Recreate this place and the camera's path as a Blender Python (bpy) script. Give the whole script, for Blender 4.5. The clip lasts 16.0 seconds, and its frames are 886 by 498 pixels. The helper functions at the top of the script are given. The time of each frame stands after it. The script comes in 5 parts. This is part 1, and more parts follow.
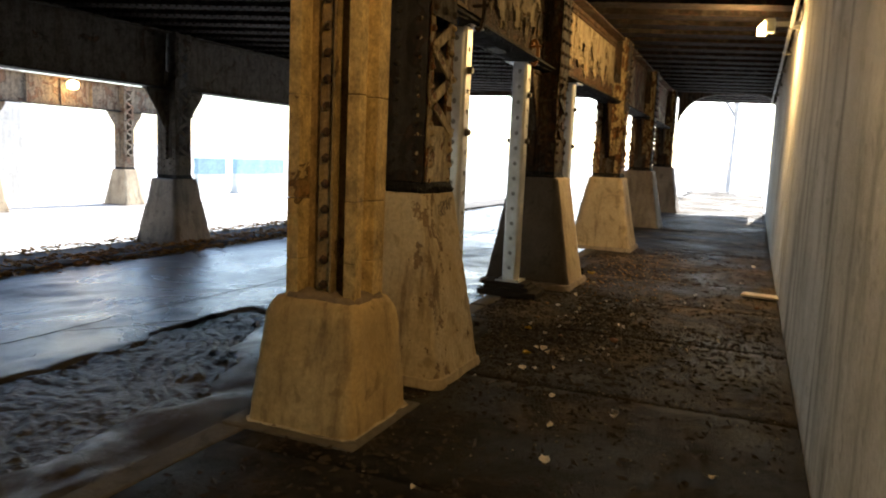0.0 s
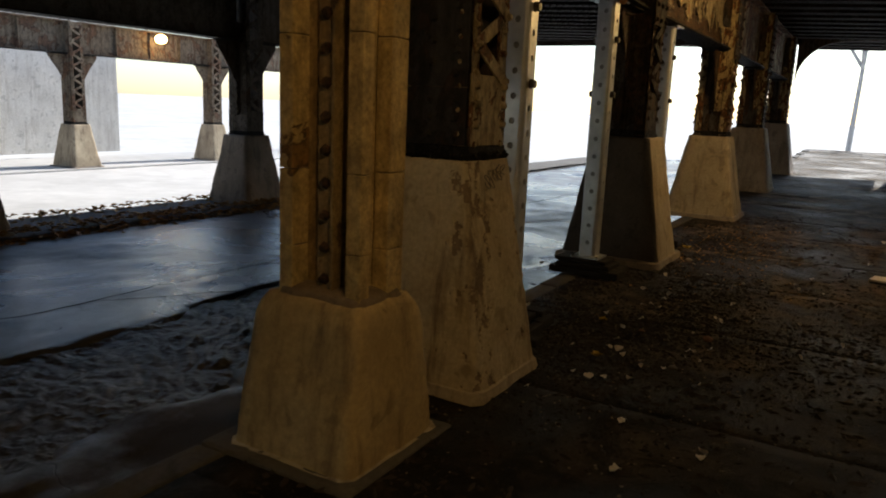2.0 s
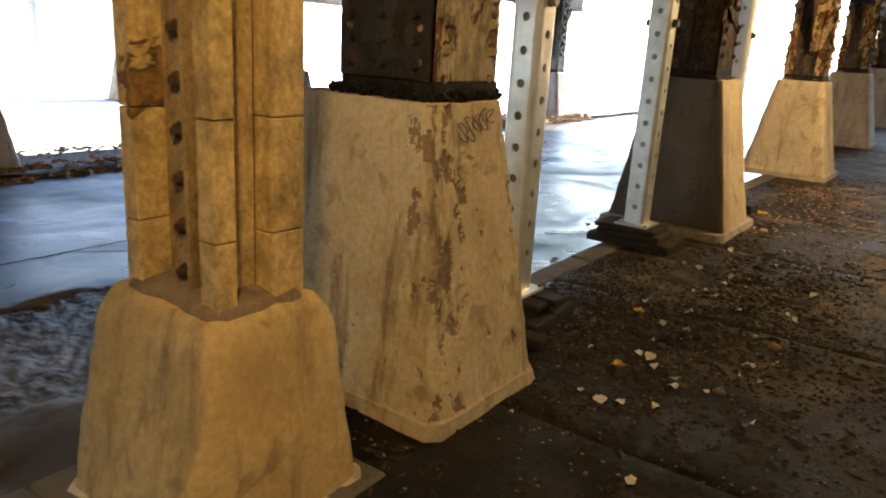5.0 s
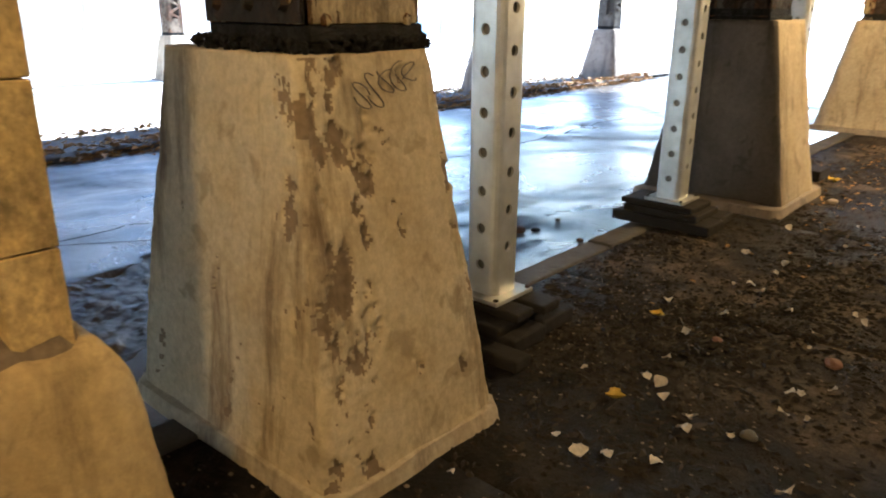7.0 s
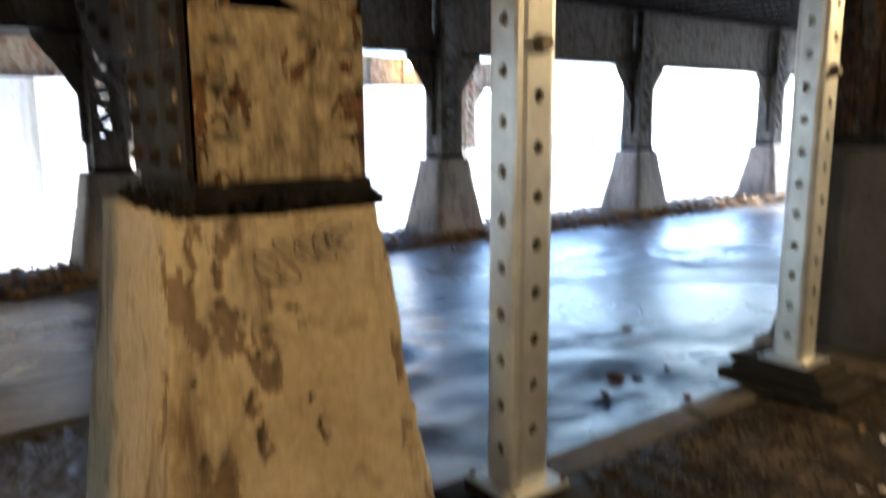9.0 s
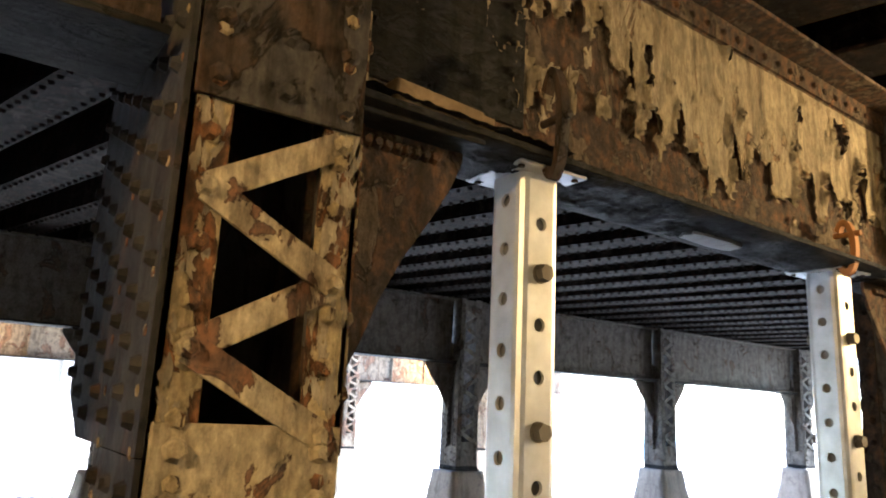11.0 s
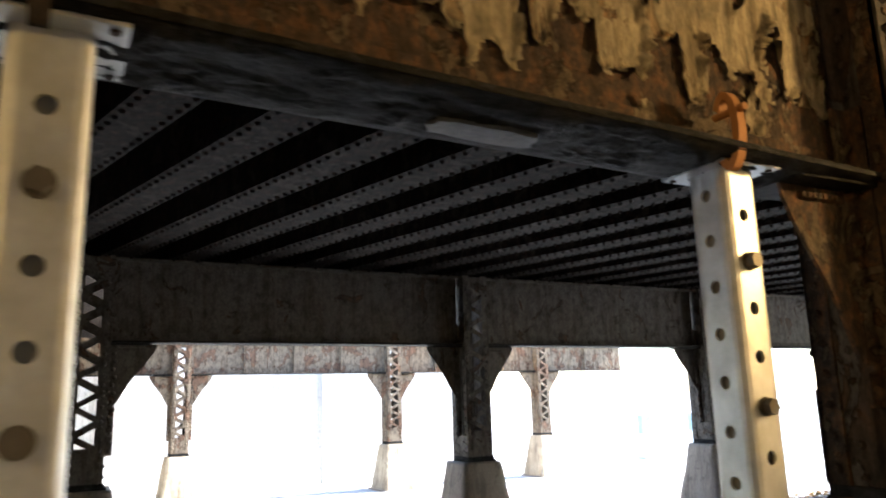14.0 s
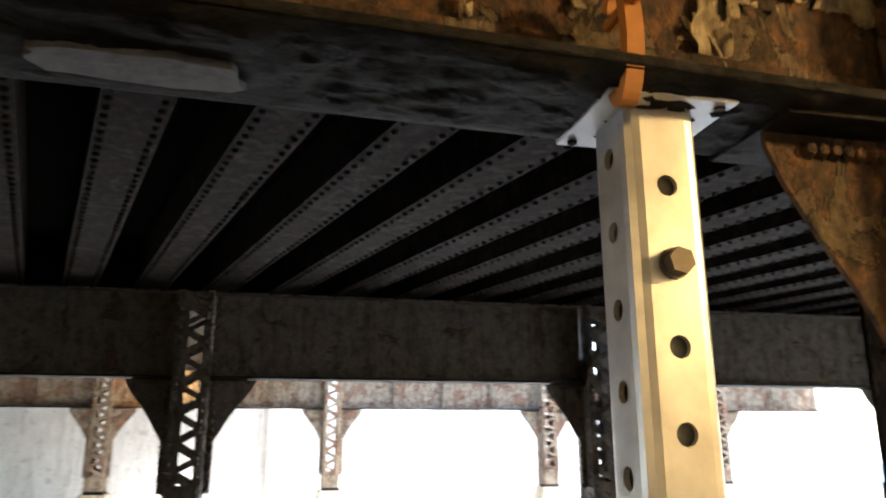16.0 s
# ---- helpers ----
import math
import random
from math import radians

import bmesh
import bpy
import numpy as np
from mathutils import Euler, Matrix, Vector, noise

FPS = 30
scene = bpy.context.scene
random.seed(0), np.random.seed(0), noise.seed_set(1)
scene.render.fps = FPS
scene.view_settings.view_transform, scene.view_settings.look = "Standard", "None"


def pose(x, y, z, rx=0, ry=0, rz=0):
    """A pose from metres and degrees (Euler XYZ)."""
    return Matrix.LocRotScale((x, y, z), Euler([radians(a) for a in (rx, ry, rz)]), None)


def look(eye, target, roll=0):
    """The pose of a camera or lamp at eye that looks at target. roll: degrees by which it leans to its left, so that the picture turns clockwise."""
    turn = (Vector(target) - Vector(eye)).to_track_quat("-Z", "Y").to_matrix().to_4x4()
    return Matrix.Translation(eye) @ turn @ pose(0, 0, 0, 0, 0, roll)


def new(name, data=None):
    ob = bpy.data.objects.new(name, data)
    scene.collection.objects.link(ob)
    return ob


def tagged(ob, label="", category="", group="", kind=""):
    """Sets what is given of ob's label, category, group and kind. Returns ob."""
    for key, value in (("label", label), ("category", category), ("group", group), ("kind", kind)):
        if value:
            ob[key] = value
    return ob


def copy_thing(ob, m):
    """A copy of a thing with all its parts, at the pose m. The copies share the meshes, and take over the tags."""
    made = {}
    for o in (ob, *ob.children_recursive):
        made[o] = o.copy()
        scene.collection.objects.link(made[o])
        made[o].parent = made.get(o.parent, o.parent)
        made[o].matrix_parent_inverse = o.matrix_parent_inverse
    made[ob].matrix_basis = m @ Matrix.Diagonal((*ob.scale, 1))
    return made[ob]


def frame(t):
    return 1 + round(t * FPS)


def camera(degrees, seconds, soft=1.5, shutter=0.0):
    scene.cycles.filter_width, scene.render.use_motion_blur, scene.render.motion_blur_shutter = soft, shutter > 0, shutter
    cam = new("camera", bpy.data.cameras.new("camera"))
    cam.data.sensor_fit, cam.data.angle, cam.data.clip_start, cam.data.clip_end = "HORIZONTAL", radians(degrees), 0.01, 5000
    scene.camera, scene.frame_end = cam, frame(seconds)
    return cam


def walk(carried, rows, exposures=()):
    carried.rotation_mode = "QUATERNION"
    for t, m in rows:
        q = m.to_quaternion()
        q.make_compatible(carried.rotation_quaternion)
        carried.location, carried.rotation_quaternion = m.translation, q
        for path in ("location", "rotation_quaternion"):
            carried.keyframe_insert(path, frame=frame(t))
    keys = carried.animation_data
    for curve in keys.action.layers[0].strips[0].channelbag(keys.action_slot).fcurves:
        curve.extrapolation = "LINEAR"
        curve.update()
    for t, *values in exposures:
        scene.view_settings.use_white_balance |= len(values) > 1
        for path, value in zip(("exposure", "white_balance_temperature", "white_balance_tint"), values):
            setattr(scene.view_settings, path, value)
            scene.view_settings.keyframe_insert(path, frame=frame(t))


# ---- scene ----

cam = camera(62.6, 16.0, 1.9, 0.6)
PATH = [
    (0, (-0.1, 1.126, 1.402), (-0.868, 2.955, 1.148), 2.5),
    (0.5, (-0.096, 1.358, 1.427), (-0.924, 3.162, 1.183), 4.2),
    (1, (-0.178, 1.609, 1.412), (-1.075, 3.371, 1.108), 3.6),
    (1.5, (-0.246, 1.8, 1.41), (-1.177, 3.542, 1.1), 1.7),
    (2, (-0.237, 2.05, 1.426), (-1.221, 3.747, 1.041), 2.5),
    (2.5, (-0.292, 2.201, 1.427), (-1.253, 3.916, 1.058), 3.4),
    (3, (-0.343, 2.358, 1.43), (-1.221, 4.113, 1.043), 3.8),
    (3.5, (-0.371, 2.497, 1.418), (-1.283, 4.217, 0.963), 2.1),
    (4, (-0.378, 2.701, 1.413), (-1.372, 4.366, 0.922), 2.7),
    (6.5, (-0.457, 3.833, 1.29), (-1.678, 5.299, 0.69), 1.1),
    (7, (-0.478, 4.043, 1.28), (-1.734, 5.465, 0.648), 0.4),
    (7.5, (-0.438, 4.263, 1.258), (-1.775, 5.587, 0.58), -0.6),
    (8, (-0.435, 4.474, 1.247), (-1.786, 5.777, 0.558), -0.7),
    (8.5, (-0.444, 4.648, 1.269), (-1.848, 5.899, 0.588), 0.3),
    (9, (-0.483, 4.76, 1.358), (-2.081, 5.912, 1.012), -0.3),
    (9.5, (-0.477, 4.782, 1.574), (-2.073, 5.988, 1.626), 1.4),
    (10, (-0.538, 4.792, 1.634), (-2.101, 5.999, 1.951), 3.2),
    (10.2, (-0.519, 4.8, 1.629), (-2.088, 5.983, 1.997), 2.8),
    (12.3, (-0.548, 5.357, 1.628), (-2.264, 6.291, 2.056), 1.9),
    (12.5, (-0.563, 5.476, 1.62), (-2.293, 6.38, 2.055), 1.1),
    (13, (-0.545, 5.779, 1.638), (-2.292, 6.643, 2.087), 1.2),
    (13.5, (-0.606, 6.078, 1.624), (-2.354, 6.929, 2.094), 0.1),
    (14, (-0.67, 6.37, 1.635), (-2.407, 7.277, 2.038), -1.7),
    (14.5, (-0.697, 6.756, 1.664), (-2.452, 7.617, 2.086), -1.4),
    (15, (-0.809, 7.076, 1.658), (-2.596, 7.852, 2.107), -1.5),
    (15.5, (-0.954, 7.347, 1.696), (-2.787, 7.985, 2.177), -1.0),
    (16, (-1.078, 7.613, 1.734), (-2.97, 8.032, 2.231), -0.1),
]
EXPOSURES = [(0.0, 1.72, 6450, 10), (0.6, 1.75, 6450, 10), (1.5, 1.4, 6450, 10), (1.8, 1.0, 6450, 10), (2.0, 0.4, 6450, 10), (2.6, 0.5, 6450, 10),
             (3.0, 1.65, 6450, 10), (3.5, 2.35, 6450, 10), (4.0, 2.5, 6450, 10), (6.3, 3.05, 5550, 10), (7.0, 3.0, 5550, 10), (8.0, 3.2, 5550, 10),
             (8.6, 3.25, 5550, 10), (9.0, 2.95, 5450, 10), (9.5, 2.75, 5400, 10), (10.0, 3.8, 5250, 10), (12.5, 3.1, 5900, 10), (13.5, 3.0, 5900, 10),
             (14.2, 2.65, 6223, 10), (15.0, 2.85, 6257, 10), (16.0, 3.05, 6300, 10)]
walk(cam, [(t, look(eye, target, roll)) for t, eye, target, roll in PATH], EXPOSURES)

# ---- world, sun, lamps ----
world = bpy.data.worlds.new("sky")
scene.world = world
world.use_nodes = True
wn = world.node_tree.nodes
wl = world.node_tree.links
sky = wn.new("ShaderNodeTexSky")
sky.sky_type = "NISHITA"
sky.sun_disc = False
sky.sun_elevation = radians(38)
sky.sun_rotation = radians(6)
sky.air_density = 1.0
sky.dust_density = 0.6
wn["Background"].inputs["Strength"].default_value = 0.15
wl.new(sky.outputs["Color"], wn["Background"].inputs["Color"])

sun = new("sun", bpy.data.lights.new("sun", "SUN"))
sun.data.energy = 5.0
sun.data.angle = radians(0.6)
sun.data.color = (1.0, 0.95, 0.88)
SUN_FROM = Vector((0.08, 0.784, 0.616))
sun.matrix_world = look(SUN_FROM * 60, (0, 0, 0))

SODIUM = (1.0, 0.63, 0.24)


def lamp_light(x, y, z, power, size=0.12):
    li = new("lamp_light", bpy.data.lights.new("lamp_light", "POINT"))
    li.data.energy = power
    li.data.color = SODIUM
    li.data.shadow_soft_size = size
    li.location = (x, y, z)
    return li


lamp_light(-0.33, 11.0, 2.95, 76)
lamp_light(-0.33, 2.75, 2.95, 31)
lamp_light(-18.2, 16.8, 2.75, 16)


# ---- materials ----
def mat_new(name):
    m = bpy.data.materials.new(name)
    m.use_nodes = True
    nt = m.node_tree
    return m, nt, nt.nodes["Principled BSDF"]


def coords(nt, stretch=(1, 1, 1), objectwise=True):
    tc = nt.nodes.new("ShaderNodeTexCoord")
    mp = nt.nodes.new("ShaderNodeMapping")
    mp.inputs["Scale"].default_value = stretch
    if objectwise:
        geo = nt.nodes.new("ShaderNodeNewGeometry")
        nt.links.new(geo.outputs["Position"], mp.inputs["Vector"])
    else:
        nt.links.new(tc.outputs["Object"], mp.inputs["Vector"])
    return mp.outputs["Vector"]


def noise_tex(nt, vec, scale, detail=6, rough=0.6, dist=0.0):
    n = nt.nodes.new("ShaderNodeTexNoise")
    n.inputs["Scale"].default_value = scale
    n.inputs["Detail"].default_value = detail
    n.inputs["Roughness"].default_value = rough
    n.inputs["Distortion"].default_value = dist
    nt.links.new(vec, n.inputs["Vector"])
    return n.outputs["Fac"]


def ramp(nt, fac, stops):
    r = nt.nodes.new("ShaderNodeValToRGB")
    el = r.color_ramp.elements
    while len(el) < len(stops):
        el.new(0.5)
    for e, (p, c) in zip(el, stops):
        e.position = p
        e.color = (*c, 1) if len(c) == 3 else c
    nt.links.new(fac, r.inputs["Fac"])
    return r.outputs["Color"]


def mix(nt, fac, a, b, blend="MIX"):
    m = nt.nodes.new("ShaderNodeMix")
    m.data_type = "RGBA"
    m.blend_type = blend
    if isinstance(fac, (int, float)):
        m.inputs["Factor"].default_value = fac
    else:
        nt.links.new(fac, m.inputs["Factor"])
    for s, v in (("A", a), ("B", b)):
        sock = [i for i in m.inputs if i.name == s and i.type == "RGBA"][0]
        if isinstance(v, tuple):
            sock.default_value = (*v, 1)
        else:
            nt.links.new(v, sock)
    return [o for o in m.outputs if o.type == "RGBA"][0]


def bump(nt, bsdf, height, strength, dist):
    b = nt.nodes.new("ShaderNodeBump")
    b.inputs["Strength"].default_value = strength
    b.inputs["Distance"].default_value = dist
    nt.links.new(height, b.inputs["Height"])
    nt.links.new(b.outputs["Normal"], bsdf.inputs["Normal"])


def concrete(name, light, dark, stain, streak=0.5, rough=0.85, relief=0.5, fine_streaks=3.2):
    m, nt, b = mat_new(name)
    v = coords(nt)
    vs = coords(nt, (fine_streaks, fine_streaks, 0.12 * fine_streaks))
    big = noise_tex(nt, v, 1.6, 5)
    fine = noise_tex(nt, v, 38, 8, 0.7)
    drip = noise_tex(nt, vs, 2.2, 6, 0.65)
    base = ramp(nt, big, [(0.3, dark), (0.68, light)])
    mask = ramp(nt, drip, [(0.50, (0, 0, 0)), (0.66, (streak, streak, streak))])
    c = mix(nt, mask, base, stain)
    grain = ramp(nt, fine, [(0.3, (0.72, 0.72, 0.72)), (0.7, (1.1, 1.1, 1.1))])
    c = mix(nt, 1.0, c, grain, "MULTIPLY")
    chip = noise_tex(nt, v, 7, 4, 0.55, 0.4)
    pit = ramp(nt, chip, [(0.60, (0, 0, 0)), (0.66, (0.55, 0.55, 0.55))])
    c = mix(nt, pit, c, tuple(0.55 * d for d in dark))
    h = mix(nt, 0.55, fine, chip)
    nt.links.new(c, b.inputs["Base Color"])
    b.inputs["Roughness"].default_value = rough
    bump(nt, b, h, relief, 0.02)
    return m


def rusty(name, paint, rust, glow_rust, soot, cover=0.5, scale=4.0, relief=0.8, metal=0.0, stretch=(1, 1, 0.55), spec=0.3, run=0.3):
    """Old paint flaking off rusted steel: paint islands with raised edges over pitted rust, soot and run-off streaks."""
    m, nt, b = mat_new(name)
    v = coords(nt, stretch)
    vs = coords(nt, (6, 6, 0.5))
    big = noise_tex(nt, v, scale, 9, 0.62, 0.9)
    mid = noise_tex(nt, v, scale * 3.3, 7, 0.66)
    fine = noise_tex(nt, v, 55, 8, 0.75)
    drip = noise_tex(nt, vs, 2.0, 5, 0.6)
    edge = ramp(nt, big, [(cover - 0.008, (0, 0, 0)), (cover + 0.008, (1, 1, 1))])
    lip = ramp(nt, big, [(cover - 0.03, (1, 1, 1)), (cover - 0.006, (0.3, 0.3, 0.3)), (cover + 0.004, (1, 1, 1))])
    rustc = ramp(nt, mid, [(0.3, soot), (0.48, rust), (0.7, glow_rust)])
    paintc = ramp(nt, mid, [(0.3, tuple(0.4 * p for p in paint)), (0.58, paint)])
    c = mix(nt, edge, rustc, paintc)
    c = mix(nt, 1.0, c, lip, "MULTIPLY")
    st = ramp(nt, drip, [(0.48, (1, 1, 1)), (0.66, (run + 0.02, run - 0.02, run - 0.06))])
    c = mix(nt, 1.0, c, st, "MULTIPLY")
    g = ramp(nt, fine, [(0.3, (0.5, 0.5, 0.5)), (0.68, (1.25, 1.25, 1.25))])
    c = mix(nt, 1.0, c, g, "MULTIPLY")
    nt.links.new(c, b.inputs["Base Color"])
    b.inputs["Roughness"].default_value = 0.78
    b.inputs["Specular IOR Level"].default_value = spec
    b.inputs["Metallic"].default_value = metal
    h1 = mix(nt, 0.4, edge, mid)
    h = mix(nt, 0.3, h1, fine)
    bump(nt, b, h, relief, 0.045)
    return m


def plain(name, col, rough=0.7, metal=0.0, vary=0.35, scale=12, relief=0.25, objectwise=True, spec=0.3):
    m, nt, b = mat_new(name)
    v = coords(nt, objectwise=objectwise)
    n = noise_tex(nt, v, scale, 6, 0.65)
    n2 = noise_tex(nt, v, scale * 0.15, 4, 0.6)
    lo = tuple(c * (1 - vary) for c in col)
    hi = tuple(min(1, c * (1 + vary * 0.6)) for c in col)
    c = mix(nt, 0.5, ramp(nt, n, [(0.3, lo), (0.7, hi)]), ramp(nt, n2, [(0.35, lo), (0.65, hi)]))
    info = nt.nodes.new("ShaderNodeObjectInfo")
    k = ramp(nt, info.outputs["Random"], [(0, (0.85, 0.85, 0.85)), (1, (1.1, 1.1, 1.1))])
    c = mix(nt, 1.0, c, k, "MULTIPLY")
    nt.links.new(c, b.inputs["Base Color"])
    b.inputs["Roughness"].default_value = rough
    b.inputs["Metallic"].default_value = metal
    b.inputs["Specular IOR Level"].default_value = spec
    bump(nt, b, n, relief, 0.01)
    return m


def wet_asphalt():
    m, nt, b = mat_new("wet_asphalt")
    v = coords(nt)
    big = noise_tex(nt, v, 0.5, 7, 0.62, 0.6)
    mid = noise_tex(nt, v, 2.6, 7, 0.66, 0.3)
    fine = noise_tex(nt, v, 80, 5, 0.72)
    c = ramp(nt, mid, [(0.3, (0.05, 0.047, 0.044)), (0.5, (0.1, 0.097, 0.094)), (0.7, (0.15, 0.147, 0.143))])
    g = ramp(nt, fine, [(0.3, (0.7, 0.7, 0.7)), (0.7, (1.2, 1.2, 1.2))])
    c = mix(nt, 1.0, c, g, "MULTIPLY")
    vc = nt.nodes.new("ShaderNodeTexVoronoi")
    vc.feature = "DISTANCE_TO_EDGE"
    vc.inputs["Scale"].default_value = 0.4
    wob = nt.nodes.new("ShaderNodeVectorMath")
    wob.operation = "ADD"
    nn = nt.nodes.new("ShaderNodeTexNoise")
    nn.inputs["Scale"].default_value = 2.2
    nt.links.new(v, nn.inputs["Vector"])
    nt.links.new(v, wob.inputs[0])
    nt.links.new(nn.outputs["Color"], wob.inputs[1])
    nt.links.new(wob.outputs["Vector"], vc.inputs["Vector"])
    crack = ramp(nt, vc.outputs["Distance"], [(0.0, (0.35, 0.35, 0.35)), (0.006, (1, 1, 1))])
    c = mix(nt, 1.0, c, crack, "MULTIPLY")
    # dull silt washed up along the kerb by the first columns
    xyz = nt.nodes.new("ShaderNodeSeparateXYZ")
    nt.links.new(v, xyz.inputs["Vector"])

    def span(out, a, b):
        mr = nt.nodes.new("ShaderNodeMapRange")
        mr.inputs["From Min"].default_value = a
        mr.inputs["From Max"].default_value = b
        nt.links.new(out, mr.inputs["Value"])
        return mr.outputs["Result"]

    def times(p, q):
        mm = nt.nodes.new("ShaderNodeMath")
        mm.operation = "MULTIPLY"
        nt.links.new(p, mm.inputs[0])
        nt.links.new(q, mm.inputs[1])
        return mm.outputs["Value"]
    silt = times(times(span(xyz.outputs["X"], -4.1, -3.4), span(xyz.outputs["Y"], 6.6, 5.0)), span(noise_tex(nt, v, 1.1, 6, 0.6), 0.32, 0.46))
    c = mix(nt, silt, c, mix(nt, fine, (0.03, 0.024, 0.018), (0.075, 0.06, 0.045)))
    nt.links.new(c, b.inputs["Base Color"])
    r = ramp(nt, big, [(0.34, (0.2, 0.2, 0.2)), (0.5, (0.32, 0.32, 0.32)), (0.64, (0.55, 0.55, 0.55))])
    r = mix(nt, silt, r, (0.85, 0.85, 0.85))
    nt.links.new(r, b.inputs["Roughness"])
    b.inputs["Specular IOR Level"].default_value = 0.5
    h = mix(nt, 0.4, mix(nt, 0.5, mid, fine), crack)
    bump(nt, b, h, 0.45, 0.02)
    return m


def dirt_slab():
    m, nt, b = mat_new("dirty_slab")
    v = coords(nt)
    big = noise_tex(nt, v, 0.8, 6, 0.62, 0.6)
    mid = noise_tex(nt, v, 5.0, 7, 0.68)
    fine = noise_tex(nt, v, 70, 6, 0.72)
    silt = noise_tex(nt, v, 2.4, 8, 0.7, 1.0)
    base = ramp(nt, big, [(0.36, (0.016, 0.013, 0.01)), (0.5, (0.036, 0.029, 0.022)), (0.66, (0.13, 0.105, 0.078))])
    d = ramp(nt, mid, [(0.3, (0.5, 0.48, 0.45)), (0.66, (1.15, 1.15, 1.12))])
    c = mix(nt, 1.0, base, d, "MULTIPLY")
    c = mix(nt, 1.0, c, ramp(nt, silt, [(0.44, (0.4, 0.38, 0.36)), (0.54, (1.1, 1.1, 1.08))]), "MULTIPLY")
    g = ramp(nt, fine, [(0.3, (0.5, 0.5, 0.5)), (0.7, (1.3, 1.3, 1.3))])
    c = mix(nt, 1.0, c, g, "MULTIPLY")
    # tone follows Y: slabs darker below 4.4, lighter past 7.4, edge broken by noise
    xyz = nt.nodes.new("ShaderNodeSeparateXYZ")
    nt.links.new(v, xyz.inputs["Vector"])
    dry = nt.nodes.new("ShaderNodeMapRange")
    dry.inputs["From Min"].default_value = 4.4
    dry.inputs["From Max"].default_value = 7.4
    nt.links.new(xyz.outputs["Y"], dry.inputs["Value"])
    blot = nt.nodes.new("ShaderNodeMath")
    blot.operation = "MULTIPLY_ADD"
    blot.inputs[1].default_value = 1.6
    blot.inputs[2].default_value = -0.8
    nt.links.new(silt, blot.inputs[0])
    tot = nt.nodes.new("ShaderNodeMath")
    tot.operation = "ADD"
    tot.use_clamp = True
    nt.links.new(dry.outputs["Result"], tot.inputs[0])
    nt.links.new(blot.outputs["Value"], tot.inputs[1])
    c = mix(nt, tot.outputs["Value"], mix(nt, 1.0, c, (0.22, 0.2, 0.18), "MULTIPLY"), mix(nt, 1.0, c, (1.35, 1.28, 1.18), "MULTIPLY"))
    nt.links.new(c, b.inputs["Base Color"])
    b.inputs["Specular IOR Level"].default_value = 0.16
    r = ramp(nt, big, [(0.35, (0.5, 0.5, 0.5)), (0.6, (0.85, 0.85, 0.85))])
    nt.links.new(r, b.inputs["Roughness"])
    h = mix(nt, 0.4, mid, fine)
    bump(nt, b, h, 1.0, 0.035)
    return m


def glow(name, col, power):
    m, nt, b = mat_new(name)
    b.inputs["Base Color"].default_value = (*col, 1)
    b.inputs["Emission Color"].default_value = (*col, 1)
    b.inputs["Emission Strength"].default_value = power
    return m


M_PIER = concrete("pier_concrete", (0.56, 0.47, 0.33), (0.34, 0.27, 0.18), (0.15, 0.11, 0.075), 0.75)
M_PARGE = concrete("cream_render", (0.62, 0.53, 0.37), (0.42, 0.32, 0.18), (0.15, 0.1, 0.055), 0.95, 0.85, 0.6)
M_LOST = concrete("bared_concrete", (0.3, 0.22, 0.14), (0.19, 0.135, 0.085), (0.1, 0.07, 0.045), 0.6, 0.9, 1.0)
M_PIER_DARK = concrete("dark_concrete", (0.12, 0.1, 0.082), (0.06, 0.05, 0.042), (0.035, 0.03, 0.025), 0.8)
M_PIER_GREY = concrete("grey_pier_concrete", (0.38, 0.32, 0.26), (0.22, 0.18, 0.145), (0.11, 0.09, 0.07), 0.6)
M_WALL = concrete("wall_concrete", (0.66, 0.66, 0.64), (0.42, 0.42, 0.4), (0.14, 0.14, 0.13), 0.9, 0.9, 0.8, 1.5)
M_FAR_WALL = concrete("far_wall_concrete", (0.8, 0.79, 0.76), (0.66, 0.65, 0.62), (0.4, 0.37, 0.33), 0.45)
M_KERB = concrete("kerb_stone", (0.12, 0.11, 0.095), (0.055, 0.05, 0.042), (0.03, 0.026, 0.022), 0.4)
M_PEEL = rusty("peeling_paint_steel", (0.46, 0.37, 0.23), (0.11, 0.058, 0.03), (0.36, 0.135, 0.04), (0.02, 0.016, 0.013), 0.53, 5.5, 1.0, 0.1, (1, 1, 0.42))
M_COLUMN = rusty("painted_column_steel", (0.5, 0.4, 0.24), (0.17, 0.09, 0.045), (0.3, 0.13, 0.05), (0.04, 0.03, 0.022), 0.45, 7.0, 0.8)
M_BARE = rusty("bare_rusted_steel", (0.16, 0.12, 0.078), (0.07, 0.046, 0.03), (0.19, 0.088, 0.038), (0.03, 0.022, 0.017), 0.56, 7.0, 1.0, 0.0, (1, 1, 0.7), 0.2, 0.5)
M_CRUST = rusty("crusted_steel", (0.5, 0.39, 0.21), (0.13, 0.065, 0.03), (0.36, 0.15, 0.045), (0.02, 0.015, 0.012), 0.5, 10.0, 1.0, 0.0, (1, 1, 0.5), 0.2, 0.4)
M_DARK = rusty("sooty_steel", (0.09, 0.08, 0.07), (0.055, 0.04, 0.03), (0.1, 0.055, 0.03), (0.015, 0.014, 0.013), 0.52, 3.0, 0.6, 0.0, (1, 1, 0.55), 0.12)
M_FARSTEEL = rusty("pale_rust_steel", (0.25, 0.2, 0.145), (0.17, 0.105, 0.07), (0.24, 0.14, 0.085), (0.08, 0.055, 0.04), 0.46, 3.0, 0.5, 0.0, (1, 1, 0.8), 0.2, 0.65)
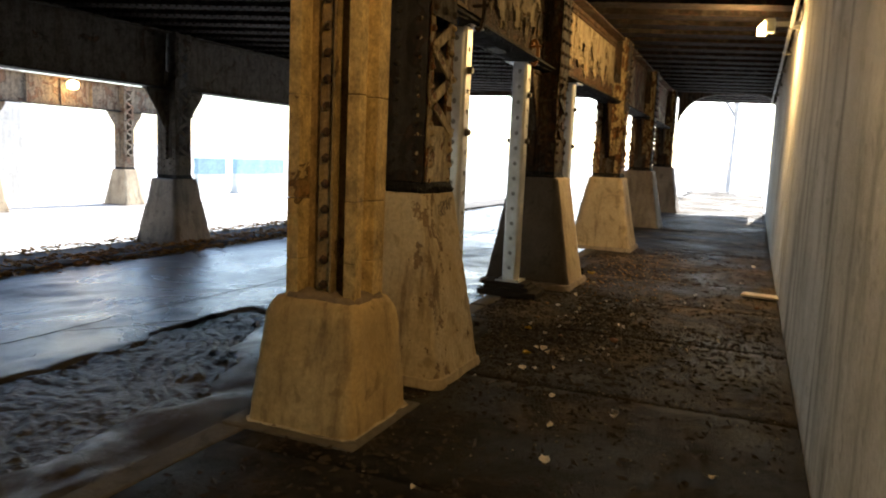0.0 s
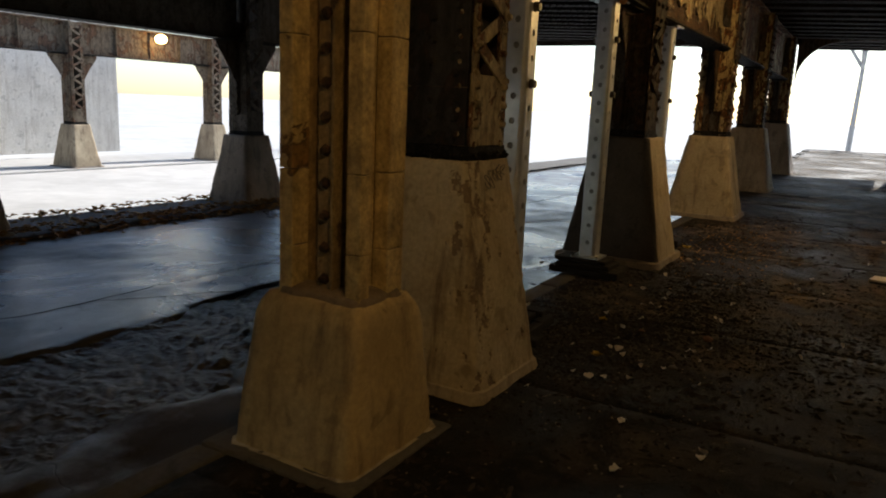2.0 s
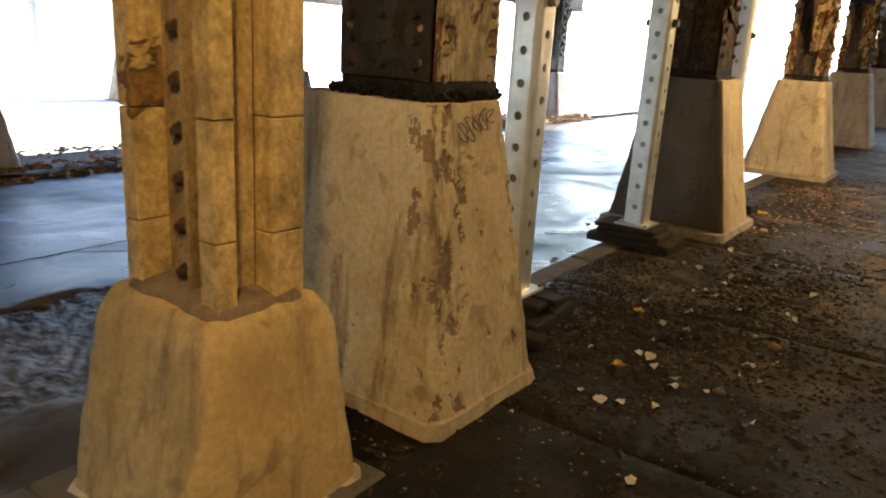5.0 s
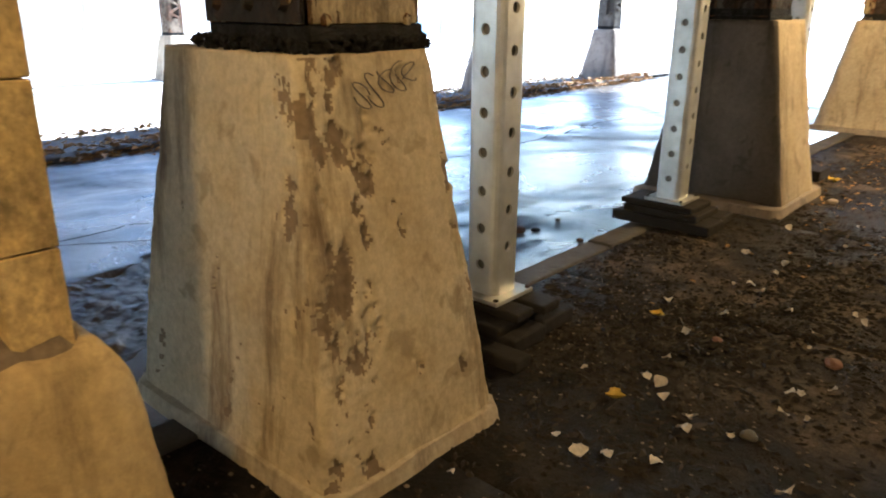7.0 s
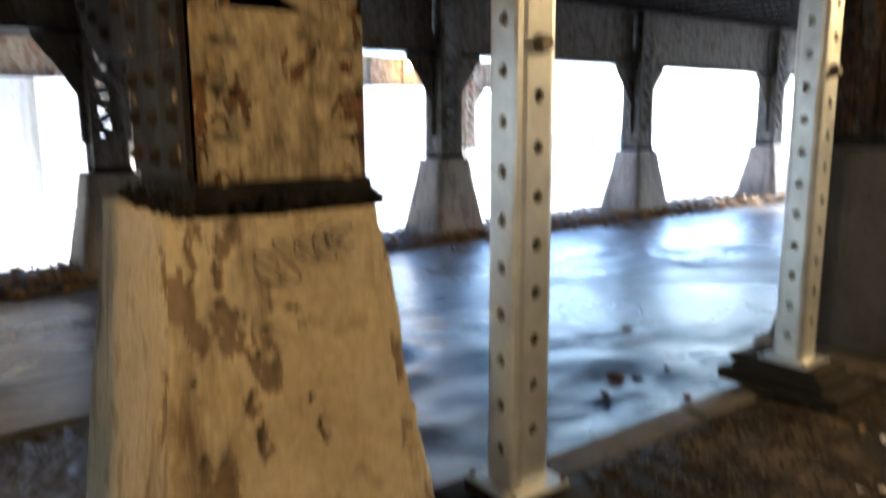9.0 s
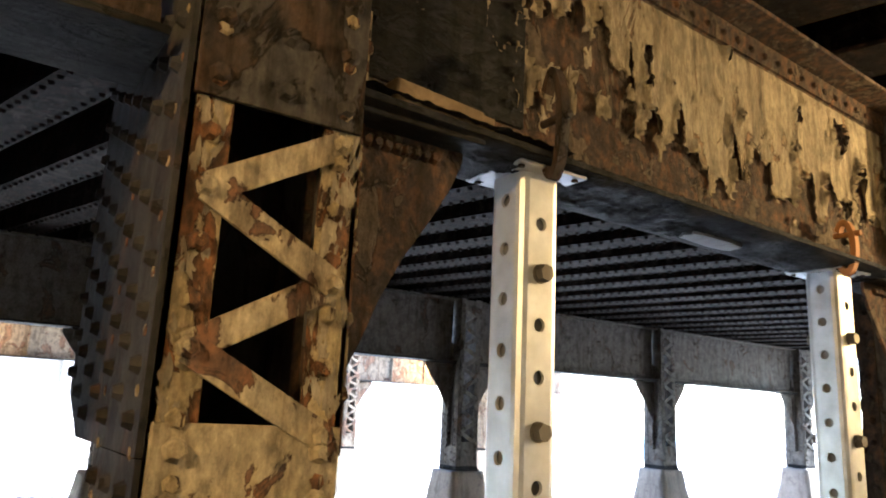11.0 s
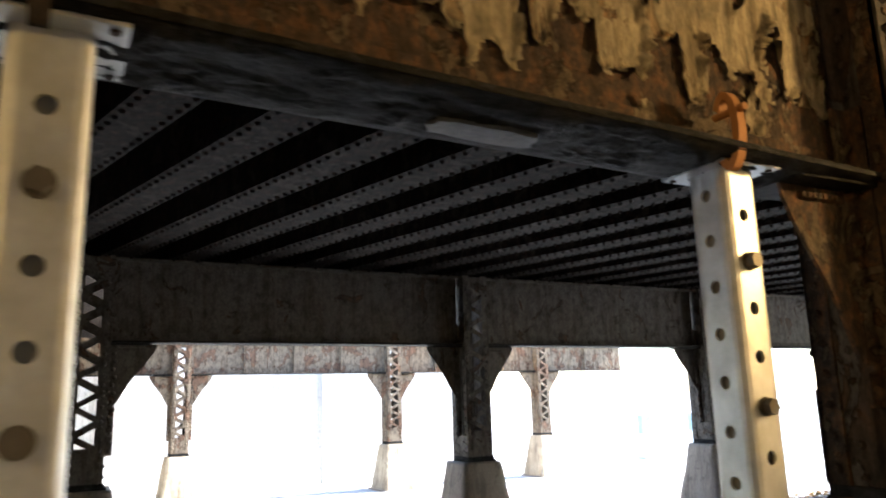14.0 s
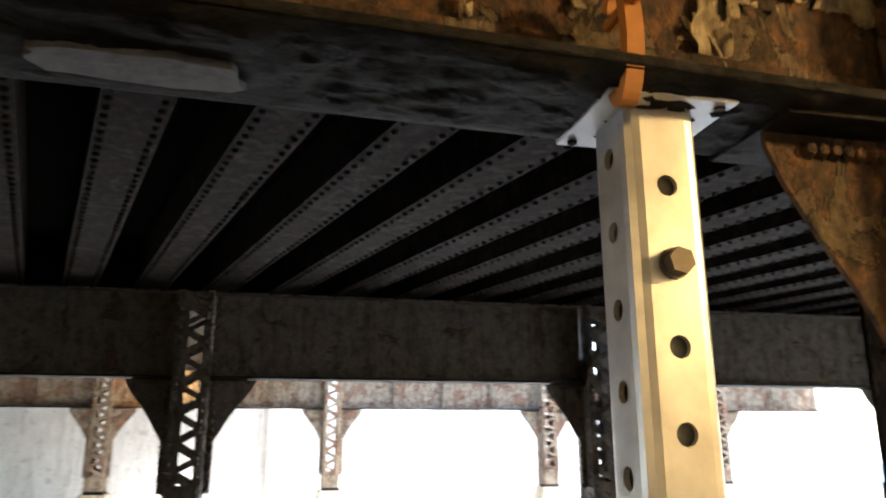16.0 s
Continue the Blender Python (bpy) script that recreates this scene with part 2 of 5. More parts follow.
M_MIDSTEEL = rusty("grey_rust_steel", (0.17, 0.152, 0.13), (0.095, 0.068, 0.052), (0.17, 0.095, 0.06), (0.09, 0.075, 0.06), 0.4, 3.2, 0.25, 0.0, (1, 1, 0.8), 0.2, 0.7)
M_YELLOW = rusty("ochre_painted_steel", (0.58, 0.42, 0.18), (0.24, 0.14, 0.05), (0.34, 0.17, 0.05), (0.08, 0.05, 0.02), 0.34, 3.0, 0.4, 0.0, (1, 1, 0.8), 0.3, 0.72)
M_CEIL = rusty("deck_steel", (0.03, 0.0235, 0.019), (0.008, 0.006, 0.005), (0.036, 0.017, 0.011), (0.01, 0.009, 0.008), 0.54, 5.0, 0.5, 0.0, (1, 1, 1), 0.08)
M_OCHRE_WEB = rusty("shaded_ochre_steel", (0.36, 0.25, 0.11), (0.16, 0.09, 0.035), (0.28, 0.14, 0.05), (0.07, 0.05, 0.03), 0.38, 2.6, 0.35, 0.0, (1, 1, 0.8), 0.3, 0.6)
M_PLATE = rusty("black_plate", (0.04, 0.036, 0.032), (0.02, 0.016, 0.013), (0.06, 0.032, 0.02), (0.012, 0.011, 0.01), 0.5, 5.0, 0.5, 0.0, (1, 1, 0.6), 0.3, 0.5)
M_SOOT = rusty("soot_caked_steel", (0.032, 0.031, 0.03), (0.018, 0.017, 0.016), (0.028, 0.022, 0.019), (0.011, 0.011, 0.011), 0.5, 17.0, 1.0, 0.0, (1, 0.4, 1), 0.12)
M_SOOT.node_tree.nodes["Principled BSDF"].inputs["Roughness"].default_value = 0.7
M_PIER_OCHRE = concrete("ochre_concrete", (0.56, 0.42, 0.2), (0.36, 0.25, 0.11), (0.14, 0.09, 0.045), 0.7)
M_SCAB = concrete("grey_scab", (0.2, 0.2, 0.2), (0.1, 0.1, 0.1), (0.04, 0.04, 0.04), 0.5, 0.7, 0.9)
# near black without specular: the deck above the ribs, and the road joints
M_TROUGH = plain("near_black", (0.008, 0.0075, 0.007), 0.95, 0, 0.35, 12, 0.25, True, 0.0)
M_GALV = plain("galvanised_steel", (0.64, 0.65, 0.64), 0.42, 0.7, 0.4, 8, 0.12)
M_BOLT = plain("bolt_steel", (0.13, 0.115, 0.095), 0.5, 0.6)
M_TIMBER = plain("dark_timber", (0.02, 0.016, 0.013), 0.85, 0, 0.5, 14, 0.6)
M_ORANGE = plain("orange_rust_clamp", (0.42, 0.19, 0.06), 0.7, 0.1)
M_ASPHALT = wet_asphalt()
M_SLAB = dirt_slab()
M_MUD = plain("silt", (0.035, 0.027, 0.02), 0.8, 0, 0.85, 6, 0.6)
M_BROKEN = concrete("broken_asphalt", (0.1, 0.093, 0.085), (0.04, 0.037, 0.034), (0.035, 0.03, 0.026), 0.6, 0.5, 0.9)
M_GROUND = plain("pale_ground", (0.6, 0.59, 0.57), 0.9, 0, 0.25, 2)
M_LEAF = plain("dry_leaves", (0.34, 0.2, 0.075), 0.8, 0, 0.5, 40)
M_PALE = plain("pale_leaf", (0.6, 0.55, 0.48), 0.8, 0, 0.35, 30, 0.2, False)
M_YLEAF = plain("yellow_leaf", (0.6, 0.42, 0.06), 0.7, 0, 0.3, 30, 0.2, False)
M_BRICK = plain("broken_brick", (0.22, 0.12, 0.08), 0.9)
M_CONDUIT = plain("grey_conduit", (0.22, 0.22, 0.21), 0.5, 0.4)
M_BARK = plain("bark", (0.5, 0.48, 0.46), 0.9, 0, 0.4, 20, 0.8)
M_FOLIAGE = plain("foliage", (0.1, 0.1, 0.04), 0.7, 0, 0.4, 8)
M_BLUE = plain("blue_panel", (0.3, 0.46, 0.54), 0.5)
M_HOUSE = plain("pale_block_wall", (0.6, 0.6, 0.58), 0.8, 0, 0.15, 3)
M_BULB = glow("sodium_bulb", (1.0, 0.6, 0.2), 14)
M_INK = plain("black_marker", (0.12, 0.1, 0.085), 0.7, 0, 0.6, 30)
M_MORTAR = concrete("brown_mortar", (0.27, 0.2, 0.13), (0.15, 0.11, 0.07), (0.08, 0.06, 0.04), 0.6, 0.9, 1.0)
M_PAINT = rusty("old_tan_paint", (0.38, 0.31, 0.2), (0.28, 0.2, 0.11), (0.34, 0.15, 0.06), (0.16, 0.11, 0.06), 0.4, 5.0, 0.7, 0.0, (1, 1, 0.4), 0.25, 0.45)
M_BOARD = plain("weathered_board", (0.22, 0.155, 0.085), 0.85, 0, 0.5, 30, 0.6)
M_YLEAF_DULL = plain("dull_yellow_leaves", (0.42, 0.28, 0.07), 0.8, 0, 0.4, 30)


# ---- geometry helpers ----
class Geo:
    """Vertices and faces gathered for one mesh."""

    def __init__(self):
        self.v, self.f = [], []

    def add(self, verts, faces):
        n = len(self.v)
        self.v += [tuple(p) for p in verts]
        self.f += [tuple(i + n for i in q) for q in faces]

    def box(self, x0, x1, y0, y1, z0, z1, bev=0.0):
        if bev <= 0:
            vs = [(x, y, z) for z in (z0, z1) for y in (y0, y1) for x in (x0, x1)]
            self.add(vs, [(0, 2, 3, 1), (4, 5, 7, 6), (0, 1, 5, 4), (2, 6, 7, 3), (0, 4, 6, 2), (1, 3, 7, 5)])
            return
        bm = bmesh.new()
        bmesh.ops.create_cube(bm, size=1)
        bmesh.ops.scale(bm, vec=(x1 - x0, y1 - y0, z1 - z0), verts=bm.verts)
        bmesh.ops.translate(bm, vec=((x0 + x1) / 2, (y0 + y1) / 2, (z0 + z1) / 2), verts=bm.verts)
        bmesh.ops.bevel(bm, geom=list(bm.edges), offset=bev, segments=2, affect="EDGES", profile=0.5)
        bm.verts.index_update()
        self.add([p.co[:] for p in bm.verts], [[q.index for q in f.verts] for f in bm.faces])
        bm.free()

    def slab_between(self, a, b, wide, thick, normal):
        """A flat bar from a to b, its broad side facing normal."""
        a, b, nrm = Vector(a), Vector(b), Vector(normal).normalized()
        d = (b - a).normalized()
        s = d.cross(nrm).normalized() * wide / 2
        o = nrm * thick / 2
        vs = [p + i * s + j * o for p in (a, b) for i in (-1, 1) for j in (-1, 1)]
        self.add(vs, [(0, 1, 3, 2), (4, 6, 7, 5), (0, 4, 5, 1), (2, 3, 7, 6), (0, 2, 6, 4), (1, 5, 7, 3)])

    def rivet(self, p, n, r=0.016, h=0.012):
        p, n = Vector(p), Vector(n).normalized()
        u = n.orthogonal().normalized()
        w = n.cross(u)
        ring = [math.tau * i / 6 for i in range(6)]
        vs = [p + r * (math.cos(a) * u + math.sin(a) * w) for a in ring]
        vs += [p + h * n + 0.55 * r * (math.cos(a) * u + math.sin(a) * w) for a in ring]
        fs = [(i, (i + 1) % 6, 6 + (i + 1) % 6, 6 + i) for i in range(6)] + [(6, 7, 8, 9, 10, 11)]
        self.add(vs, fs)

    def prism(self, outline, axis, a, b):
        """An outline in the plane across an axis (0, 1, 2), drawn out from a to b along it."""
        n = len(outline)
        vs = []
        for s in (a, b):
            for p, q in outline:
                c = [p, q]
                c.insert(axis, s)
                vs.append(c)
        self.add(vs, [tuple(range(n))[::-1], tuple(range(n, 2 * n))] + [(i, (i + 1) % n, n + (i + 1) % n, n + i) for i in range(n)])

    def tube(self, a, b, r, sides=10, r2=None, cap=True):
        a, b = Vector(a), Vector(b)
        d = (b - a).normalized()
        u = d.orthogonal().normalized()
        w = d.cross(u)
        r2 = r if r2 is None else r2
        ang = [math.tau * i / sides for i in range(sides)]
        vs = [a + r * (math.cos(t) * u + math.sin(t) * w) for t in ang] + [b + r2 * (math.cos(t) * u + math.sin(t) * w) for t in ang]
        fs = [(i, (i + 1) % sides, sides + (i + 1) % sides, sides + i) for i in range(sides)]
        if cap:
            fs += [tuple(range(sides))[::-1], tuple(range(sides, 2 * sides))]
        self.add(vs, fs)

    def mesh(self, name, material, smooth=False):
        me = bpy.data.meshes.new(name)
        me.from_pydata(self.v, [], self.f)
        bm = bmesh.new()
        bm.from_mesh(me)
        bmesh.ops.recalc_face_normals(bm, faces=bm.faces)
        bm.to_mesh(me)
        bm.free()
        me.materials.append(material)
        if smooth:
            for p in me.polygons:
                p.use_smooth = True
        return me


def part(name, geo, material, parent=None, label="", smooth=False):
    ob = new(name, geo.mesh(name, material, smooth))
    if parent is not None:
        ob.parent = parent
    if label:
        ob["label"] = label
    return ob


def structure(name, geo, material, label, category, smooth=False):
    return tagged(part(name, geo, material, None, "", smooth), label, category, "", "structure")


def thing(name, m, label, category, group=""):
    ob = new(name)
    ob.matrix_world = m
    return tagged(ob, label, category, group)


def rough_sheet(x0, x1, y0, y1, nx, ny, height):
    """A sheet with relief: height(x, y) gives z."""
    g = Geo()
    vs = []
    for j in range(ny + 1):
        for i in range(nx + 1):
            x, y = x0 + (x1 - x0) * i / nx, y0 + (y1 - y0) * j / ny
            vs.append((x, y, height(x, y)))
    fs = [(j * (nx + 1) + i, j * (nx + 1) + i + 1, (j + 1) * (nx + 1) + i + 1, (j + 1) * (nx + 1) + i) for j in range(ny) for i in range(nx)]
    g.add(vs, fs)
    return g


def fbm(x, y, z=0.0, s=1.0):
    return noise.fractal(Vector((x * s, y * s, z * s)), 0.9, 2.0, 5)


# ---- plan ----
ROW_A, ROW_B, ROW_C = -2.35, -9.9, -19.0
SKEW = 0.29
WALL_X, FAR_WALL_X = 0.25, -21.8
KERB_X = -2.5
Y_BACK, Y_END = -14.0, 22.4
Z_GIRDER, Z_DECK, Z_TOP = 2.37, 3.36, 4.4
Z_ROAD_A, Z_ROAD_B = -0.30, -0.47
A_XS = (-2.18, -2.35, -2.33, -2.38, -2.40)
A_YS = (5.41, 9.17, 13.35, 17.35, 21.5)
B_YS = (1.95, 6.64, 11.57, 16.2, 20.85)
C_YS = (-1.3, 3.8, 8.87, 14.25, 19.05)
POSTS = ((-2.21, 6.31), (-2.34, 8.31), (-2.32, 10.25))


def walk_z(y):
    """The footway climbs gently towards the far portal."""
    return 0.022 * max(0.0, y - 13.6)



def road_z(x, y):
    k = min(1.0, max(0.0, (KERB_X - x) / 7.0))
    return Z_ROAD_A + (Z_ROAD_B - Z_ROAD_A) * k


def patch_edge(x, y):
    """Under 1 inside the broken strip of road, which narrows northwards."""
    k = min(1.0, max(0.0, (y - 4.6) / 3.0))
    near = -3.5 - 1.25 * k * k * (3 - 2 * k)
    c, w = (near - 5.12) / 2, (near + 5.12) / 2 + 0.06
    across = abs(x - c) / w + 0.32 * fbm(x, y, 2.0, 1.1) + 0.12 * fbm(x, y, 6.0, 4.0)
    return max(across, 1 + (y - 7.7) * 1.6, 1 + (2.3 - y) * 1.6)


def road_relief(x, y):
    z = road_z(x, y) + 0.012 * fbm(x, y, 0, 0.5)
    rough = max(0.0, fbm(x, y, 3.0, 0.35) - 0.05)
    sunk = min(1.0, max(0.0, (0.86 - patch_edge(x, y)) * 8))
    return z + (1 - sunk) * min(1.0, 3.0 * rough) * 0.04 * fbm(x, y, 7.0, 2.3) - 0.1 * sunk


# ---- ground, road, walks ----
g = Geo()
R = 900
g.add([(-R, -R, -0.72), (R, -R, -0.72), (R, R, -0.72), (-R, R, -0.72)], [(0, 1, 2, 3)])
structure("ground", g, M_GROUND, "pale bare ground stretching away outside the underpass", "ground")
structure("road", rough_sheet(ROW_B + 0.6, KERB_X, Y_BACK, 34, 120, 330, road_relief), M_ASPHALT,
          "dark wet asphalt road with cracked broken patches", "road", True)
structure("far_road", rough_sheet(ROW_C + 0.7, ROW_B - 0.6, Y_BACK, 34, 24, 80, lambda x, y: -0.67 + 0.012 * fbm(x, y, 0, 0.5)), M_GROUND,
          "pale concrete road in full daylight", "road", True)



def broken(x, y):
    """Ridged, potholed asphalt: torn layers and clods at the rim, rippled silt within."""
    k = patch_edge(x, y)
    along = 0.75 * x + 0.66 * y + 0.22 * fbm(x, y, 1.0, 1.1)
    ripple = 0.008 * math.sin(along * 46) * max(0.0, 0.5 + fbm(x, y, 8.0, 0.9))
    layers = 0.02 * fbm(x, y, 4.0, 1.6) + 0.016 * abs(fbm(x, y * 1.5, 12.0, 3.5))
    clods = 0.05 * max(0.0, fbm(x * 0.8, y * 1.3, 11.0, 4.5) - 0.25) * max(0.0, 1 - abs(k - 0.72) / 0.3)
    return road_z(x, y) - 0.03 + ripple + layers + clods + 0.006 * fbm(x, y, 9.0, 9.0) - 0.27 * max(0.0, k - 0.86) ** 1.2


road_patch = part("broken_patch", rough_sheet(-5.6, -3.0, 1.9, 7.9, 190, 400, broken), M_BROKEN, bpy.data.objects["road"], "broken potholed wet asphalt")

# long open joint in the asphalt, and a branch of it
for x0, ya, yb, lean in ((-5.95, -2.0, 20.0, 0.0), (-5.9, 5.9, 6.9, 0.75)):
    gg = Geo()
    n = int((yb - ya) / 0.09)
    for i in range(n + 1):
        y = ya + (yb - ya) * i / n
        x = x0 + lean * (y - ya) + 0.09 * fbm(1.0, y, 3.0, 0.6) + 0.03 * fbm(2.0, y, 7.0, 4.0)
        w = 0.008 + 0.012 * abs(fbm(4.0, y, 1.0, 2.0))
        z = road_relief(x, y) + 0.003
        gg.v += [(x - w, y, z), (x + w, y, z)]
    gg.f = [(2 * i, 2 * i + 1, 2 * i + 3, 2 * i + 2) for i in range(n)]
    part("joint", gg, M_TROUGH, bpy.data.objects["road"], "black open joint in the asphalt")

pavement = structure("pavement", rough_sheet(KERB_X + 0.15, WALL_X, Y_BACK, 34, 4, 60, lambda x, y: walk_z(y) - 0.06), M_MUD,
                     "dark silt-covered concrete footway beside the wall", "pavement")


def slab_mesh(length, seed):
    nx, ny = 26, 16
    x0, x1 = KERB_X + 0.16, WALL_X - 0.004

    def h(x, y):
        return 0.004 * fbm(x + 9 * seed, y, seed, 0.9) + 0.004 * fbm(x, y + 5 * seed, 2.0, 4.0)
    gg = rough_sheet(x0, x1, 0.002, length - 0.002, nx, ny, h)
    top = len(gg.v)
    edge = [i for i in range(nx + 1)] + [j * (nx + 1) + nx for j in range(1, ny + 1)] + [ny * (nx + 1) + i for i in range(nx - 1, -1, -1)] + [j * (nx + 1) for j in range(ny - 1, 0, -1)]
    gg.v += [(gg.v[i][0], gg.v[i][1], -0.055) for i in edge]
    n = len(edge)
    gg.f += [(edge[i], edge[(i + 1) % n], top + (i + 1) % n, top + i) for i in range(n)]
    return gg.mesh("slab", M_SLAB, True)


SLAB = 1.62
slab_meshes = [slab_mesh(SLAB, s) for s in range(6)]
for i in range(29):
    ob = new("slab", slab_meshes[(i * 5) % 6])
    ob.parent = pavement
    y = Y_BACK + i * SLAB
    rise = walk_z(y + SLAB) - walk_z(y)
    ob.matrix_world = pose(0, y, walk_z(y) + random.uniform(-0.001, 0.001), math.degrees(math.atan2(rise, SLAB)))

kerb = structure("kerb", Geo(), M_KERB, "worn dark stone kerb along the footway", "kerb")
kg = Geo()
kg.box(KERB_X - 0.01, KERB_X + 0.15, 0.004, 1.796, -0.55, 0.008, 0.014)
kerb_mesh = kg.mesh("kerb_stone", M_KERB)
for i in range(26):
    ob = new("kerb_stone", kerb_mesh)
    ob.parent = kerb
    ob.location = (random.uniform(-0.008, 0.008), Y_BACK + i * 1.8, walk_z(Y_BACK + i * 1.8 + 0.9) + random.uniform(-0.008, 0.006))

# raised strip under the middle columns, and the far footway
g = rough_sheet(ROW_B - 0.62, ROW_B + 0.62, Y_BACK, 34, 8, 120, lambda x, y: -0.395 + 0.02 * fbm(x, y, 1, 1.5))
g.box(ROW_B - 0.63, ROW_B + 0.63, Y_BACK, 34, -0.71, -0.45)
structure("median", g, M_KERB, "low dark median strip beneath the middle columns", "median")
g = Geo()
g.box(FAR_WALL_X, ROW_C + 0.6, Y_BACK, 34, -0.71, -0.63, 0.02)
structure("far_pavement", g, M_GROUND, "pale concrete footway along the far wall", "pavement")

# ---- walls and deck ----
def wall_sheet(name, x, thick, y0, y1, z0, z1, mat, label, amp, panel):
    nx, nz = int((y1 - y0) / 0.16), int((z1 - z0) / 0.16)
    gg = Geo()
    vs = []
    s = 1 if thick > 0 else -1
    for k in range(nz + 1):
        for i in range(nx + 1):
            y, z = y0 + (y1 - y0) * i / nx, z0 + (z1 - z0) * k / nz
            joint = 0.012 if abs((y - y0) % panel) < 0.16 else 0.0
            vs.append((x + s * (joint - amp * fbm(0, y, z, 0.7) - amp * 0.6 * fbm(5, y * 2.5, z * 0.5, 1.0)), y, z))
    fs = [(k * (nx + 1) + i, k * (nx + 1) + i + 1, (k + 1) * (nx + 1) + i + 1, (k + 1) * (nx + 1) + i) for k in range(nz) for i in range(nx)]
    gg.add(vs, fs)
    gg.box(min(x + s * 0.05, x + thick), max(x + s * 0.05, x + thick), y0, y1, z0, z1)
    return structure(name, gg, mat, label, "wall", True)


wall_sheet("wall_east", WALL_X, 0.8, Y_BACK, Y_END + 0.6, -0.3, Z_TOP, M_WALL, "grey board-marked concrete abutment wall with dark streaks", 0.012, 2.4)
wall_sheet("wall_west", FAR_WALL_X, -0.8, Y_BACK, 17.6, -0.5, 3.6, M_FAR_WALL, "pale peeling far abutment wall in daylight", 0.012, 3.0)
# unseen wall added to shut off the south end
g = Geo()
g.box(ROW_B - 0.4, WALL_X + 0.8, Y_BACK - 0.5, Y_BACK, -0.7, Z_TOP)
structure("wall_south", g, M_WALL, "unseen grey wall added to close the underpass behind the walk", "wall")


def deck(name, x0, x1, rivets):
    """Ribbed steel deck laid on the skew: flat ribs with open black troughs between them, in one mesh."""
    gg = Geo()
    step, rib = 0.74, 0.36
    y = -14.12

    def bar(ya, yb, za, zc):
        s0, s1 = SKEW * (x0 - ROW_A), SKEW * (x1 - ROW_A)
        vs = [(x, yy + (s0 if x == x0 else s1), z) for z in (za, zc) for yy in (ya, yb) for x in (x0, x1)]
        gg.add(vs, [(0, 2, 3, 1), (4, 5, 7, 6), (0, 1, 5, 4), (2, 6, 7, 3), (0, 4, 6, 2), (1, 3, 7, 5)])
    while y < Y_END + 2.0:
        bar(y, y + rib, Z_DECK, Z_DECK + 0.02)
        bar(y + 0.012, y + 0.03, Z_DECK + 0.02, Z_DECK + 0.42)
        bar(y + rib - 0.03, y + rib - 0.012, Z_DECK + 0.02, Z_DECK + 0.42)
        if rivets and 3.5 < y < 20:
            n = int((x1 - x0) / 0.115)
            for i in range(n):
                x = x0 + 0.06 + i * 0.115
                for dy in (0.045, rib - 0.045):
                    gg.rivet((x, y + dy + SKEW * (x - ROW_A), Z_DECK), (0, 0, -1), 0.024, 0.022)
        y += step
    return structure(name, gg, M_CEIL, "near-black riveted steel trough decking overhead", "ceiling")


deck("ceiling_road", ROW_B + 0.12, ROW_A - 0.12, True)
deck("ceiling_footway", ROW_A + 0.12, WALL_X + 0.02, False)
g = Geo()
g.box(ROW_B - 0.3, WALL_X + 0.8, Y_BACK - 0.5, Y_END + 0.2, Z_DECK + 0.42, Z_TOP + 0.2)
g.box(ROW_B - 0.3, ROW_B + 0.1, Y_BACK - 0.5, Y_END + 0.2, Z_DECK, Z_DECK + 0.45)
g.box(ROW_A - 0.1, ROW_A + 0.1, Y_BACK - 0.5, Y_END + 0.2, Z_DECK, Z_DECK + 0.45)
structure("ceiling_top", g, M_TROUGH, "near-black underside of the bridge deck", "ceiling")


# ---- girders ----
def girder(x, y0, y1, mat, label, flakes=False, zb=Z_GIRDER, zt=Z_DECK - 0.004, x1=None):
    turn = 0.0 if x1 is None else -math.degrees(math.atan2(x1 - x, y1 - y0))
    ob = thing("girder", pose(x, y0, zb, 0, 0, turn), label, "girder", "plate girders on the column rows")
    ln, h = y1 - y0, zt - zb
    web = Geo()
    web.box(-0.012, 0.012, 0, ln, 0.03, h - 0.03)
    part("web", web, mat, ob)
    for nm, za, zc in (("bottom_flange", 0.0, 0.022), ("top_flange", h - 0.022, h)):
        f = Geo()
        f.box(-0.17, 0.17, 0, ln, za, zc, 0.004)
        part(nm, f, M_SOOT if nm == "bottom_flange" else mat, ob, "soot-black underside flange" if nm == "bottom_flange" else "")
    for s in (-1, 1):
        for za, zc in ((0.022, 0.13), (h - 0.13, h - 0.022)):
            a = Geo()
            zz = za if za < 0.1 else zc - 0.014
            xa, xb, xc = s * 0.012, s * 0.026, s * 0.12
            out = [(xa, za), (xb, za), (xb, zc), (xa, zc)] if za > 0.1 else [(xa, za), (xc, za), (xc, zz + 0.014), (xb, zz + 0.014), (xb, zc), (xa, zc)]
            a.prism(out, 1, 0, ln)
            part("flange_angle", a, mat, ob)
    rv = Geo()
    n = int(ln / 0.11)
    for i in range(n):
        for s in (-1, 1):
            for z in (0.085, h - 0.085):
                rv.rivet((s * 0.026, 0.05 + i * 0.11, z), (s, 0, 0), 0.018, 0.014)
    part("rivets", rv, mat, ob)["kind"] = "stuff"
    k = max(2, round(ln / 1.25))
    for i in range(1, k):
        st = Geo()
        y = ln * i / k
        for s in (-1, 1):
            st.box(min(s * 0.012, s * 0.10), max(s * 0.012, s * 0.10), y - 0.006, y + 0.006, 0.04, h - 0.04)
            st.box(min(s * 0.012, s * 0.022), max(s * 0.012, s * 0.022), y - 0.04, y + 0.04, 0.13, h - 0.13)
        if not flakes:
            part("stiffener", st, mat, ob)
    return ob


